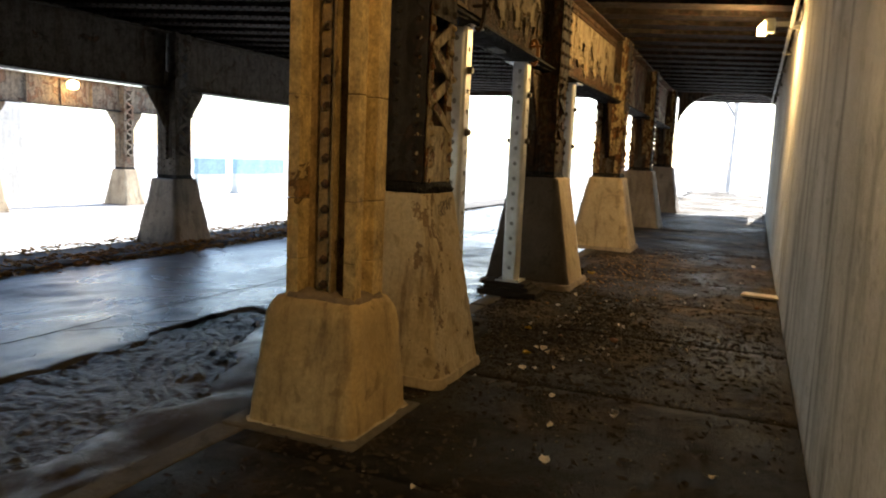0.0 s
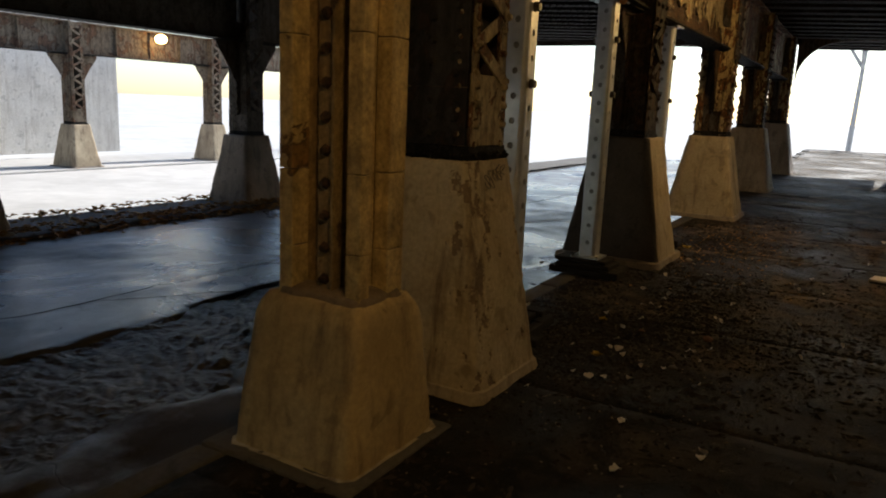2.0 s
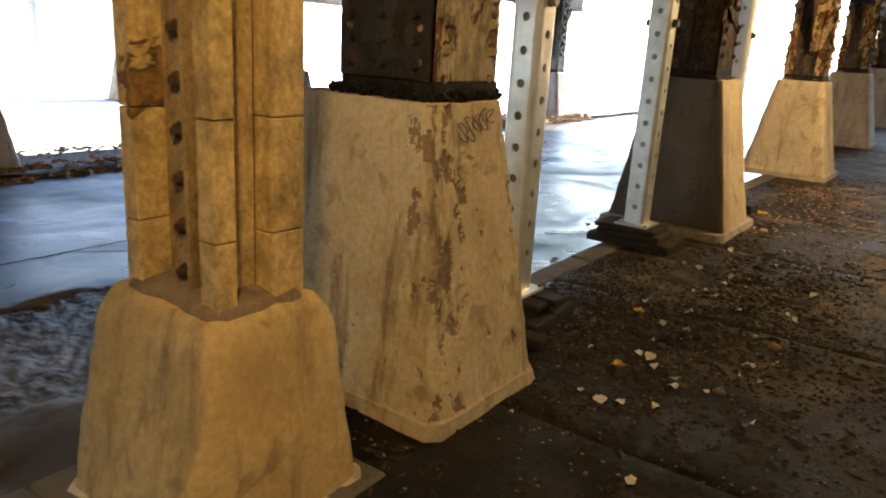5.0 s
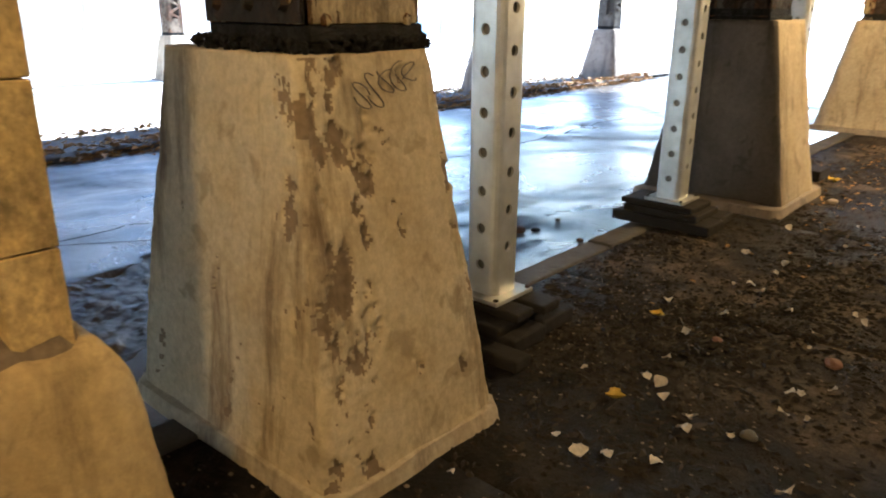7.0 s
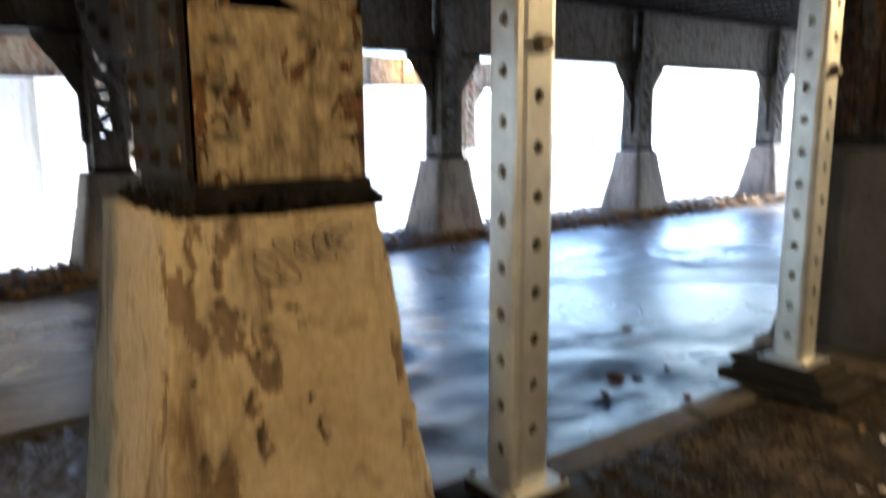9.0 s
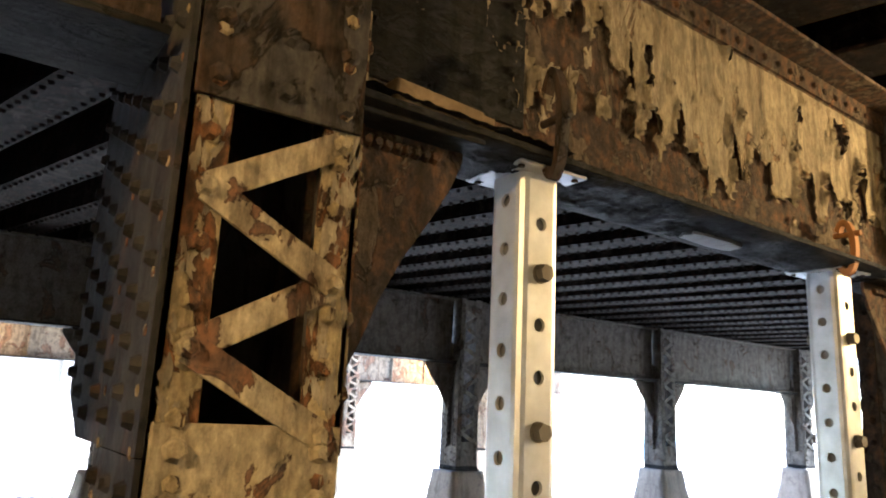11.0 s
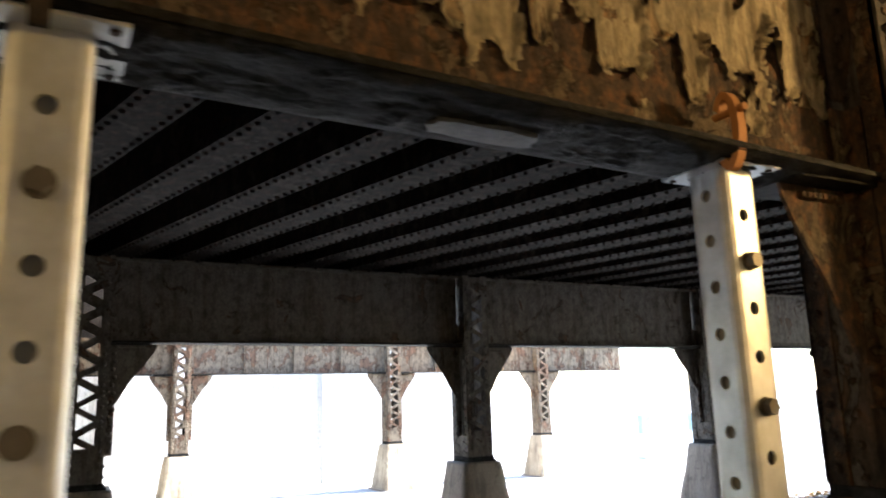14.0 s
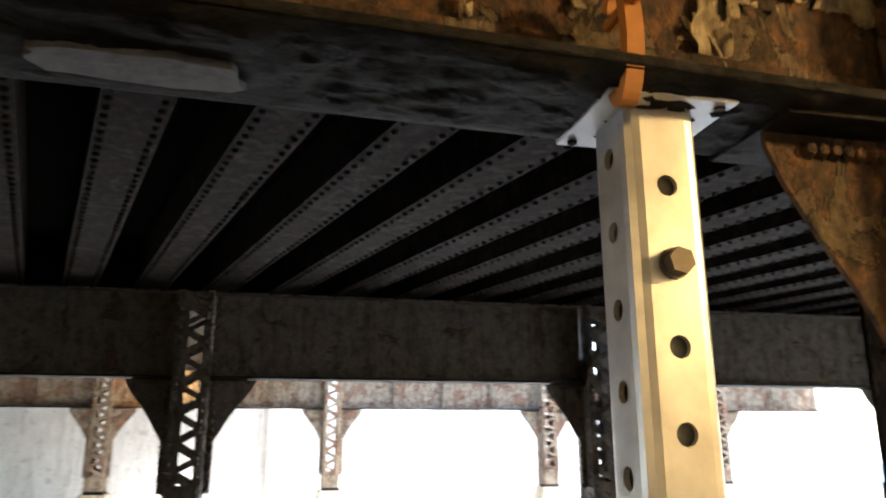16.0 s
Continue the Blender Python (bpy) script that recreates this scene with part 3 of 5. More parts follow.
for k, (ya, yb) in enumerate(zip(A_YS, A_YS[1:])):
    girder(A_XS[k], ya + 0.205, yb - 0.205, M_BARE if k < 2 else M_PEEL, "steel plate girder with peeling tan paint over brown rust", True, x1=A_XS[k + 1])
girder(A_XS[0], Y_BACK, A_YS[0] - 0.24, M_DARK, "soot-blackened steel plate girder over the near columns")
for ya, yb in zip((Y_BACK,) + B_YS, B_YS + (Y_END,)):
    girder(ROW_B, ya + 0.205, yb - 0.205, M_MIDSTEEL, "dark grey rusted plate girder on the middle columns", True)
for ya, yb in zip((Y_BACK,) + C_YS, C_YS + (Y_END,)):
    girder(ROW_C, ya + 0.205, yb - 0.205, M_FARSTEEL, "pinkish rusted plate girder on the far columns", False, 2.36, 3.2)


# ---- concrete pedestals ----
def pedestal_mesh(name, bx, by, tx, ty, h, mat, amp=0.012, cham=0.05, crown=0.0, seed=0.0, fine=9, levels=30, spall=None):
    """A tapered block with chamfered, chipped corners; crown rounds the shoulders of the top."""
    def ring(hx, hy, c, n=fine):
        pts = []
        cs = [(hx - c, -hy), (hx, -hy + c), (hx, hy - c), (hx - c, hy), (-hx + c, hy), (-hx, hy - c), (-hx, -hy + c), (-hx + c, -hy)]
        for i, p in enumerate(cs):
            q = cs[(i + 1) % 8]
            m = n if i % 2 else 2
            for j in range(m):
                pts.append((p[0] + (q[0] - p[0]) * j / m, p[1] + (q[1] - p[1]) * j / m))
        return pts
    gg = Geo()
    rings = []
    for k in range(levels + 1):
        t = k / levels
        z = h * t
        hx, hy = bx + (tx - bx) * t, by + (ty - by) * t
        if crown and t > 0.86:
            q = (t - 0.86) / 0.14
            hx, hy = hx * (1 - crown * q * q), hy * (1 - crown * q * q)
        c = cham * (0.75 + 0.7 * max(0.0, fbm(seed, z, 0.3, 2.5)))
        pts = []
        for x, y in ring(hx, hy, c):
            d = amp * fbm(x + seed, y, z, 2.2) + 0.5 * amp * fbm(x, y + seed, z * 0.5, 9.0)
            if spall:
                d -= spall(x, y, z, hx, hy)
            s = 1 + d / max(0.1, math.hypot(x, y))
            pts.append((x * s, y * s, z + (0.5 * amp * fbm(x * 4, y * 4, seed) if 0 < k else 0)))
        rings.append(pts)
    # top closed by shrinking rings
    for q in (0.8, 0.5, 0.15):
        pts = [(x * q, y * q, z + (0.018 if crown else 0.0) * (1 - q) + 0.01 * fbm(x * q * 9, y * q * 9, seed)) for x, y, z in rings[levels]]
        rings.append(pts)
    n = len(rings[0])
    for pts in rings:
        gg.v += pts
    for k in range(len(rings) - 1):
        gg.f += [(k * n + i, k * n + (i + 1) % n, (k + 1) * n + (i + 1) % n, (k + 1) * n + i) for i in range(n)]
    gg.f.append(tuple(range((len(rings) - 1) * n, len(rings) * n)))
    gg.f.append(tuple(range(n))[::-1])
    return gg.mesh(name, mat, True)


def footing_mesh(hx, hy, mat, seed):
    return pedestal_mesh("footing", hx, hy, hx - 0.012, hy - 0.012, 0.055, mat, 0.014, 0.06, 0, seed)


def pedestal(x, y, z, me, label, foot, rz=0):
    ob = thing("pedestal", pose(x, y, z, 0, 0, rz), label, "pedestal", "concrete column pedestals")
    for nm, data in (("shaft", me), ("footing", foot)):
        c = new(nm, data)
        c.parent = ob
    return ob


H_PED = 1.165


def render_loss(x, y, z, hx, hy):
    """Depth of the render lost from the pedestal: a ragged band along one corner, flecks on the faces, a thin strip by the next corner."""
    if x > hx - 0.05:
        u = y + hy
        near = max(0.0, 1 - abs(u - 0.07) / 0.2) + 0.75 * max(0.0, 1 - abs(2 * hy - u) / 0.07)
    elif y < -hy + 0.05:
        near = max(0.0, 1 - (hx - x) / 0.16)
    else:
        near = 0.2
    q = 0.42 * fbm(x * 1.5, y * 1.5, z * 0.45, 6.0) + 0.55 * fbm(x + 4, y, z * 0.4, 15.0) + 0.16 * fbm(x, y, z, 45.0) + 0.5 * near - 0.47
    return 0.011 * min(1.0, max(0.0, q * 9))


ped_a = pedestal_mesh("pedestal", 0.515, 0.355, 0.32, 0.24, H_PED, M_PARGE, 0.011, 0.03, 0, 1.0, 84, 190, render_loss)
ped_a.materials.append(M_LOST)
for p in ped_a.polygons:
    c = p.center
    t = c.z / H_PED
    if c.z < H_PED - 0.005 and render_loss(c.x, c.y, c.z, 0.515 - 0.195 * t, 0.355 - 0.115 * t) > 0.0065:
        p.material_index = 1
ped_b = pedestal_mesh("pedestal", 0.49, 0.43, 0.27, 0.27, H_PED, M_PIER, 0.012, 0.04, 0, 5.0)
ped_c = pedestal_mesh("pedestal", 0.50, 0.47, 0.28, 0.29, H_PED + 0.02, M_PIER_GREY, 0.012, 0.04, 0, 9.0)
foot_a = footing_mesh(0.535, 0.38, M_PIER, 21.0)
foot_b = footing_mesh(0.52, 0.5, M_PIER_GREY, 25.0)
foot_p = footing_mesh(0.335, 0.345, M_PIER, 29.0)
PED_TWO = pedestal(-2.25, 5.39, 0, ped_a, "tan concrete pedestal, spalled and stained, with scrawled marks", foot_a)
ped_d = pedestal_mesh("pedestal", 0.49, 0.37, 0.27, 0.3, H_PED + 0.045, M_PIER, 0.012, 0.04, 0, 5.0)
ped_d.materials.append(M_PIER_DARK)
# faces turned south get the darker concrete
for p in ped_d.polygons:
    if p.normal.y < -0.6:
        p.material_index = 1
pedestal(A_XS[1], 9.28, 0, ped_d, "tapered concrete pedestal, its south face darker, beside a shoring post", foot_b)
pedestal(A_XS[2], A_YS[2], 0, ped_b, "tan tapered concrete pedestal on the footway", foot_b)
for x, y in zip(A_XS[3:], A_YS[3:]):
    pedestal(x, y, walk_z(y), ped_c, "grey tapered concrete pedestal at the footway edge", foot_b)
for y in B_YS:
    pedestal(ROW_B, y, -0.41, ped_c, "grey-brown tapered concrete pedestal on the median strip", foot_b)
for y in C_YS:
    pedestal(ROW_C, y, -0.65, ped_b, "pale tapered concrete pedestal in bright daylight", foot_b)


# unseen roof added over the far bay to keep daylight off the deck
g = Geo()
g.box(FAR_WALL_X, ROW_B - 0.25, Y_BACK, 8.3, Z_DECK + 0.02, Z_DECK + 0.3)
structure("far_roof", g, M_CEIL, "unseen dark roof added over the far bay to cut daylight", "ceiling")


# ---- steel columns ----
def laced_column(m, h, zg, mat, label, sides=(-1, 1), south=None, brace=None, lace_top=None):
    """Built-up column: two riveted channel webs, corner angles, lacing bars, gussets up to the girder. zg: height of the girder's underside."""
    south, brace = south or mat, brace or mat
    full = lace_top is None
    lace_top = h - 0.2 if full else lace_top
    ob = thing("steel_column", m, label, "column", "riveted steel columns")
    hx, hy = 0.215, 0.195
    for s in (-1, 1):
        w = Geo()
        w.box(-hx + 0.02, hx - 0.02, min(s * (hy - 0.03), s * (hy - 0.012)), max(s * (hy - 0.03), s * (hy - 0.012)), 0.02, h)
        for i in range(int(h / 0.115)):
            for xx in (-0.07, 0.07):
                w.rivet((xx, s * (hy - 0.012), 0.1 + i * 0.115 + (0.05 if xx > 0 else 0)), (0, s, 0), 0.02, 0.016)
        # row A passes dark steel here, standing in for shade inside the column
        part("web_plate", w, south, ob)
    for sx in (-1, 1):
        for sy in (-1, 1):
            a = Geo()
            x0, x1 = sorted((sx * hx, sx * (hx - 0.012)))
            y0, y1 = sorted((sy * hy, sy * (hy - 0.09)))
            a.box(x0, x1, y0, y1, 0.02, h)
            x0, x1 = sorted((sx * hx, sx * (hx - 0.09)))
            y0, y1 = sorted((sy * hy, sy * (hy - 0.012)))
            a.box(x0, x1, y0, y1, 0.02, h)
            for i in range(int(h / 0.115)):
                z = 0.08 + i * 0.115
                a.rivet((sx * hx, sy * (hy - 0.05), z), (sx, 0, 0), 0.026, 0.022)
                a.rivet((sx * (hx - 0.05), sy * hy, z + 0.05), (0, sy, 0), 0.021, 0.018)
            part("corner_angle", a, brace, ob)
    for sx in (-1, 1):
        b = Geo()
        b.box(min(sx * hx, sx * (hx + 0.014)), max(sx * hx, sx * (hx + 0.014)), -hy + 0.004, hy - 0.004, 0.071, 0.42, 0.003)
        for yy in (-hy + 0.05, hy - 0.05):
            for k in range(3):
                b.rivet((sx * (hx + 0.014), yy, 0.18 + 0.095 * k), (sx, 0, 0), 0.026, 0.024)
        part("batten_plate", b, mat, ob)
        b = Geo()
        b.box(min(sx * hx, sx * (hx + 0.014)), max(sx * hx, sx * (hx + 0.014)), -hy + 0.004, hy - 0.004, lace_top + 0.02, h - 0.02, 0.003)
        for yy in (-hy + 0.05, 0.0, hy - 0.05):
            for k in range(1 if full else 7):
                b.rivet((sx * (hx + 0.014), yy, lace_top + 0.07 + 0.13 * k), (sx, 0, 0), 0.026, 0.022)
        part("batten_plate", b, south, ob)
        z, i = 0.40, 0
        while z < lace_top - 0.05:
            z2 = z + 0.16
            bar = Geo()
            s = 1 if i % 2 else -1
            off = 0.007 if i % 2 else 0.017
            pa, pb = (sx * (hx + off), -s * (hy - 0.05), z), (sx * (hx + off), s * (hy - 0.05), z2)
            bar.slab_between(pa, pb, 0.062, 0.011, (1, 0, 0))
            for p in (pa, pb):
                bar.rivet((p[0] + sx * 0.006, p[1], p[2]), (sx, 0, 0), 0.024, 0.02)
            part("lacing_bar", bar, mat, ob)
            z, i = z2, i + 1
    base = Geo()
    base.box(-hx - 0.02, hx + 0.02, -hy + 0.0, hy + 0.04, 0.0, 0.026, 0.006)
    base.box(-hx + 0.002, hx + 0.016, -hy - 0.004, hy + 0.01, 0.026, 0.07, 0.006)
    part("base_plate", base, M_SOOT, ob, "soot-black base plate")
    for s in sides:
        gu = Geo()
        gw = 0.5 if full else 0.4
        out = [(s * (hy - 0.05), zg - 0.80), (s * hy, zg - 0.80)]
        out += [(s * (hy + gw * q + 0.012 * math.sin(9 * q)), zg - 0.80 + 0.74 * q) for q in (0.15, 0.3, 0.45, 0.6, 0.75, 0.9, 1.0)]
        out += [(s * (hy + gw + 0.01), zg - 0.012), (s * (hy - 0.05), zg - 0.012)]
        gu.prism(out, 0, 0.03, 0.044)
        for i in range(8):
            gu.rivet((0.044, s * (hy + 0.1 + 0.24 * i / 8), zg - 0.06), (1, 0, 0), 0.022, 0.018)
        part("gusset", gu, M_BARE if brace is M_CRUST else brace, ob)
        an = Geo()
        y0, y1 = sorted((s * hy, s * (hy + 0.085)))
        an.box(0.044, 0.058, y0, y1, 0.35, zg + 0.3)
        an.box(0.058, 0.12, min(s * hy, s * (hy + 0.012)), max(s * hy, s * (hy + 0.012)), 0.35, zg + 0.3)
        for i in range(int((zg - 0.1) / 0.09)):
            an.rivet((0.058, s * (hy + 0.05 + 0.018 * (i % 2)), 0.4 + 0.09 * i), (1, 0, 0), 0.027, 0.024)
        part("gusset_angle", an, brace, ob)
        br = Geo()
        y0, y1 = sorted((s * hy, s * (hy + 0.42)))
        br.box(-0.14, 0.14, y0, y1, zg - 0.024, zg - 0.004, 0.004)
        part("bearing_plate", br, M_SOOT, ob, "sooty bearing plate")
    return ob


for i, y in enumerate(A_YS):
    foot = H_PED + walk_z(y) + (0.045 if i == 1 else 0.02 if i > 2 else 0.0)
    col_h_a = Z_DECK - foot
    mat, lab = ((M_COLUMN, "tan laced steel column with flaking paint and rusted rivets"), (M_DARK, "soot-black laced steel column with orange rust patches"),
                (M_PEEL, "rusty laced steel column with tan paint remnants"), (M_DARK, "black laced steel column near the portal"), (M_PEEL, "rusty laced steel column at the portal"))[i]
    made = laced_column(Matrix.Translation((A_XS[i], y, foot)), col_h_a, Z_GIRDER - foot, mat, lab, (-1, 1) if i else (1,), M_DARK, M_BARE if i == 1 else M_CRUST, Z_GIRDER - foot - 0.15)
    if not i:
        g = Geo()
        # added plate blocks the view through; its black imitates the shaded inside
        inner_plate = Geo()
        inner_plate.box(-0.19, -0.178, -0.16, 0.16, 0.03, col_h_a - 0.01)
        part("web_plate", inner_plate, M_PLATE, made, "added black plate that darkens the inside behind the lacing")
        yf = -0.1965
        g.prism([(-0.72, 0.47), (-0.5, 0.355), (0.212, 0.355), (0.212, col_h_a), (-0.72, col_h_a)], 1, yf - 0.014, yf)
        g.box(-0.21, 0.212, yf - 0.012, yf, 0.072, 0.352)
        for k in range(3):
            for xx in (-0.15, 0.0, 0.15):
                g.rivet((xx, yf - 0.012, 0.12 + 0.085 * k), (0, -1, 0), 0.022, 0.02)
        for k in range(17):
            for q in range(7):
                xx = -0.66 + 0.135 * q
                zz = 0.42 + 0.105 * k + (0.052 if q % 2 else 0)
                if xx > -0.6 or zz > 0.52:
                    g.rivet((xx, yf - 0.014, zz), (0, -1, 0), 0.022, 0.02)
        part("side_plate", g, M_PLATE, made, "broad dark riveted side plate")
zb = -0.41 + H_PED + 0.02
first_b = laced_column(Matrix.Translation((ROW_B, B_YS[0], zb)), Z_DECK - zb, Z_GIRDER - zb, M_MIDSTEEL, "grey laced steel column on the median strip")
for y in B_YS[1:]:
    copy_thing(first_b, Matrix.Translation((ROW_B, y, zb)))
zc = -0.65 + H_PED
first_c = laced_column(Matrix.Translation((ROW_C, C_YS[0], zc)), 3.2 - zc, 2.36 - zc, M_FARSTEEL, "pale rusted laced steel column along the far footway")
for y in C_YS[1:]:
    copy_thing(first_c, Matrix.Translation((ROW_C, y, zc)))


# ---- ochre column on its low pedestal ----
P1X, P1Y, P1H = -2.08, 4.395, 0.655
ped_p1 = pedestal_mesh("pedestal", 0.315, 0.325, 0.27, 0.205, P1H + 0.03, M_PIER_OCHRE, 0.016, 0.035, 0.1, 14.0)
PED_ONE = pedestal(P1X - 0.015, P1Y, -0.04, ped_p1, "low ochre concrete pedestal with rounded crumbling top", foot_p)
cap = new("mortar_cap", pedestal_mesh("mortar_cap", 0.242, 0.182, 0.215, 0.155, 0.1, M_MORTAR, 0.022, 0.05, 0.25, 33.0, 14, 16))
cap.parent = PED_ONE
cap.location = (0.01, 0.0, P1H - 0.03)
cap["label"] = "crumbling brown mortar around the column foot"
g = Geo()
g.box(P1X - 0.4, P1X + 0.36, P1Y - 0.4, P1Y + 0.38, -0.3, 0.012, 0.02)
tagged(part("plinth", g, M_KERB), "low dark stained concrete plinth under the ochre pedestal", "plinth")

ochre = thing("ochre_column", Matrix.Translation((P1X, P1Y, P1H)), "ochre painted built-up steel column with recessed riveted webs", "column")
HC = Z_DECK - P1H
for sx in (-1, 1):
    for sy in (-1, 1):
        a = Geo()
        x0, x1 = sorted((sx * 0.205, sx * 0.135))
        y0, y1 = (-0.15, -0.085 if sx > 0 else -0.03) if sy < 0 else (0.03, 0.145)
        z = -0.02
        for zz in (0.19, 0.50, 1.02, 1.63, HC):
            a.box(x0, x1, y0, y1, z, zz, 0.004)
            z = zz + 0.003
        part("corner_post", a, M_YELLOW, ochre)
w = Geo()
w.box(-0.134, 0.134, -0.055, -0.04, -0.02, HC)
w.box(-0.06, 0.045, -0.085, -0.055, -0.02, HC - 0.55, 0.003)
w.box(0.03, 0.045, -0.115, -0.085, -0.02, HC - 0.55)
heads = Geo()
for i in range(15):
    heads.rivet((-0.02, -0.085, 0.06 + i * 0.13), (0, -1, 0), 0.026, 0.024)
# darker ochre than the posts stands in for shade in the recess
part("web", w, M_OCHRE_WEB, ochre, "recessed web coloured darker for shade, with a raised strip")
part("rivets", heads, M_BARE, ochre, "row of round rusted rivets")["kind"] = "stuff"
w = Geo()
w.box(-0.134, 0.134, 0.06, 0.075, -0.02, HC)
w.box(0.122, 0.134, -0.084, 0.029, -0.02, HC)
w.box(-0.16, -0.148, -0.029, 0.029, -0.02, HC)
part("web", w, M_YELLOW, ochre)
w = Geo()
w.box(-0.15, 0.15, -0.14, 0.14, HC - 0.55, HC - 0.52)
w.box(-0.185, 0.185, -0.165, 0.165, HC - 0.5, HC)
part("head_plate", w, M_YELLOW, ochre, "ochre head plate")


# ---- shoring posts ----
def shoring_post(x, y):
    ob = thing("shoring_post", Matrix.Translation((x, y, 0)), "galvanised perforated square shoring post under the girder", "post", "galvanised shoring posts")
    z0, z1, w, t = 0.16, Z_GIRDER - 0.02, 0.078, 0.006
    step, r = 0.1524, 0.021
    tube = Geo()
    c = 0.03
    n = 16
    for k in range(4):
        zs = [2.04 + (i - 13 + 0.5 * (k % 2)) * step for i in range(0, 20)]
        zs = [z for z in zs if z0 + 0.06 < z < z1 - 0.06]
        rot = Matrix.Rotation(k * math.pi / 2, 3, "Z")

        def put(u, d, z):
            return rot @ Vector((w - d, u, z))
        cuts = [z0] + [(a + b) / 2 for a, b in zip(zs, zs[1:])] + [z1]
        for z, lo, hi in zip(zs, cuts, cuts[1:]):
            outer, inner, back = [], [], []
            for i in range(n):
                a = math.tau * (i + 0.5) / n
                ca, sa = math.cos(a), math.sin(a)
                e = (hi - z) if sa > 0 else (z - lo)
                sc = min((w - c) / abs(ca), e / abs(sa))
                outer.append(put(sc * ca, 0, z + sc * sa))
                inner.append(put(r * ca, 0, z + r * sa))
                back.append(put(r * ca, t * 2, z + r * sa))
            base = len(tube.v)
            tube.v += [tuple(p) for p in outer + inner + back]
            for i in range(n):
                j = (i + 1) % n
                tube.f.append((base + i, base + j, base + n + j, base + n + i))
                tube.f.append((base + n + i, base + n + j, base + 2 * n + j, base + 2 * n + i))
            # the four corners of the cell
            for sgn_u, sgn_z in ((1, 1), (-1, 1), (-1, -1), (1, -1)):
                cand = [(i, Vector((math.cos(math.tau * (i + 0.5) / n), math.sin(math.tau * (i + 0.5) / n)))) for i in range(n)]
                quad = [i for i, d in cand if d.x * sgn_u > 0 and d.y * sgn_z > 0]
                e = (hi - z) if sgn_z > 0 else (z - lo)
                for a, b in zip(quad, quad[1:]):
                    pa, pb = outer[a], outer[b]
                    on_side = [abs(abs(cand[q][1].x) * (min((w - c) / abs(cand[q][1].x), e / abs(cand[q][1].y))) - (w - c)) < 1e-6 for q in (a, b)]
                    if on_side[0] != on_side[1]:
                        tube.v.append(tuple(put(sgn_u * (w - c), 0, z + sgn_z * e)))
                        tube.f.append((base + a, len(tube.v) - 1, base + b))
        for i in range(3):
            a0, a1 = i * math.pi / 6, (i + 1) * math.pi / 6
            p = [rot @ Vector((w - c + c * math.cos(a), w - c + c * math.sin(a), 0)) for a in (a0, a1)]
            tube.add([(p[0].x, p[0].y, z0), (p[1].x, p[1].y, z0), (p[1].x, p[1].y, z1), (p[0].x, p[0].y, z1)], [(0, 1, 2, 3)])
    part("tube", tube, M_GALV, ob)
    # added box fills the post, so the holes show grey instead of daylight
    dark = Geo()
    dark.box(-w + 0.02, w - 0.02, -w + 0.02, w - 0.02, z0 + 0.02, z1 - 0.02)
    part("inner_tube", dark, M_CONDUIT, ob, "dull grey box added inside the post behind the holes")
    for z in (2.04, 2.04 - 3 * step):
        for d in (1, -1):
            bo = Geo()
            dv = Vector((d, 0, 0))
            p = Vector((0, 0, z))
            bo.tube(p + dv * w, p + dv * (w + 0.008), 0.03, 14)
            bo.tube(p + dv * (w + 0.008), p + dv * (w + 0.034), 0.026, 6)
            part("bolt", bo, M_BOLT, ob, "steel bolt with hexagonal head")
    for nm, za in (("head_plate", Z_GIRDER - 0.021), ("foot_plate", 0.145)):
        pl = Geo()
        h = 0.135 if nm == "head_plate" else 0.125
        pl.box(-h, h, -h, h, za, za + 0.018, 0.003)
        pc = part(nm, pl, M_GALV, ob)
        zz = za if nm == "head_plate" else za + 0.018
        s = -1 if nm == "head_plate" else 1
        for sx in (-1, 1):
            for sy in (-1, 1):
                bo = Geo()
                bo.tube((sx * 0.108, sy * 0.108, zz), (sx * 0.108, sy * 0.108, zz + s * 0.006), 0.011, 8)
                part("plate_bolt", bo, M_DARK, pc)
    return ob


for x, y in POSTS:
    shoring_post(x, y)


def timber(x0, x1, y0, y1, z0, z1, label):
    gg = Geo()
    gg.box(x0, x1, y0, y1, z0 * 0.725, z1 * 0.725, 0.009)
    return tagged(part("timber_block", gg, M_TIMBER), label, "timber", "timber packing under the posts")


(PX, PY), (QX, QY), (SX, SY) = POSTS
timber(PX - 0.22, PX + 0.27, PY - 0.20, PY + 0.02, 0.006, 0.098, "dark weathered timber sleeper under a shoring post")
timber(PX - 0.22, PX + 0.25, PY + 0.03, PY + 0.26, 0.006, 0.095, "dark weathered timber sleeper under a shoring post")
timber(PX - 0.20, PX + 0.21, PY - 0.22, PY - 0.01, 0.099, 0.146, "flat brown plank laid across the sleepers")
timber(PX - 0.20, PX + 0.19, PY + 0.0, PY + 0.22, 0.099, 0.146, "flat brown plank laid across the sleepers")
timber(PX - 0.13, PX + 0.23, PY - 0.13, PY - 0.015, 0.147, 0.199, "reddish-brown wood packer under the foot plate")
timber(PX - 0.13, PX + 0.26, PY + 0.01, PY + 0.13, 0.147, 0.199, "reddish-brown wood packer under the foot plate")
timber(PX + 0.05, PX + 0.36, PY - 0.31, PY - 0.21, 0.006, 0.075, "loose dark timber offcut on the footway")
timber(QX - 0.30, QX + 0.33, QY - 0.20, QY + 0.04, 0.006, 0.09, "dark timber base block beside the concrete pedestal")
timber(QX - 0.28, QX + 0.30, QY + 0.05, QY + 0.26, 0.006, 0.088, "dark timber base block beside the concrete pedestal")
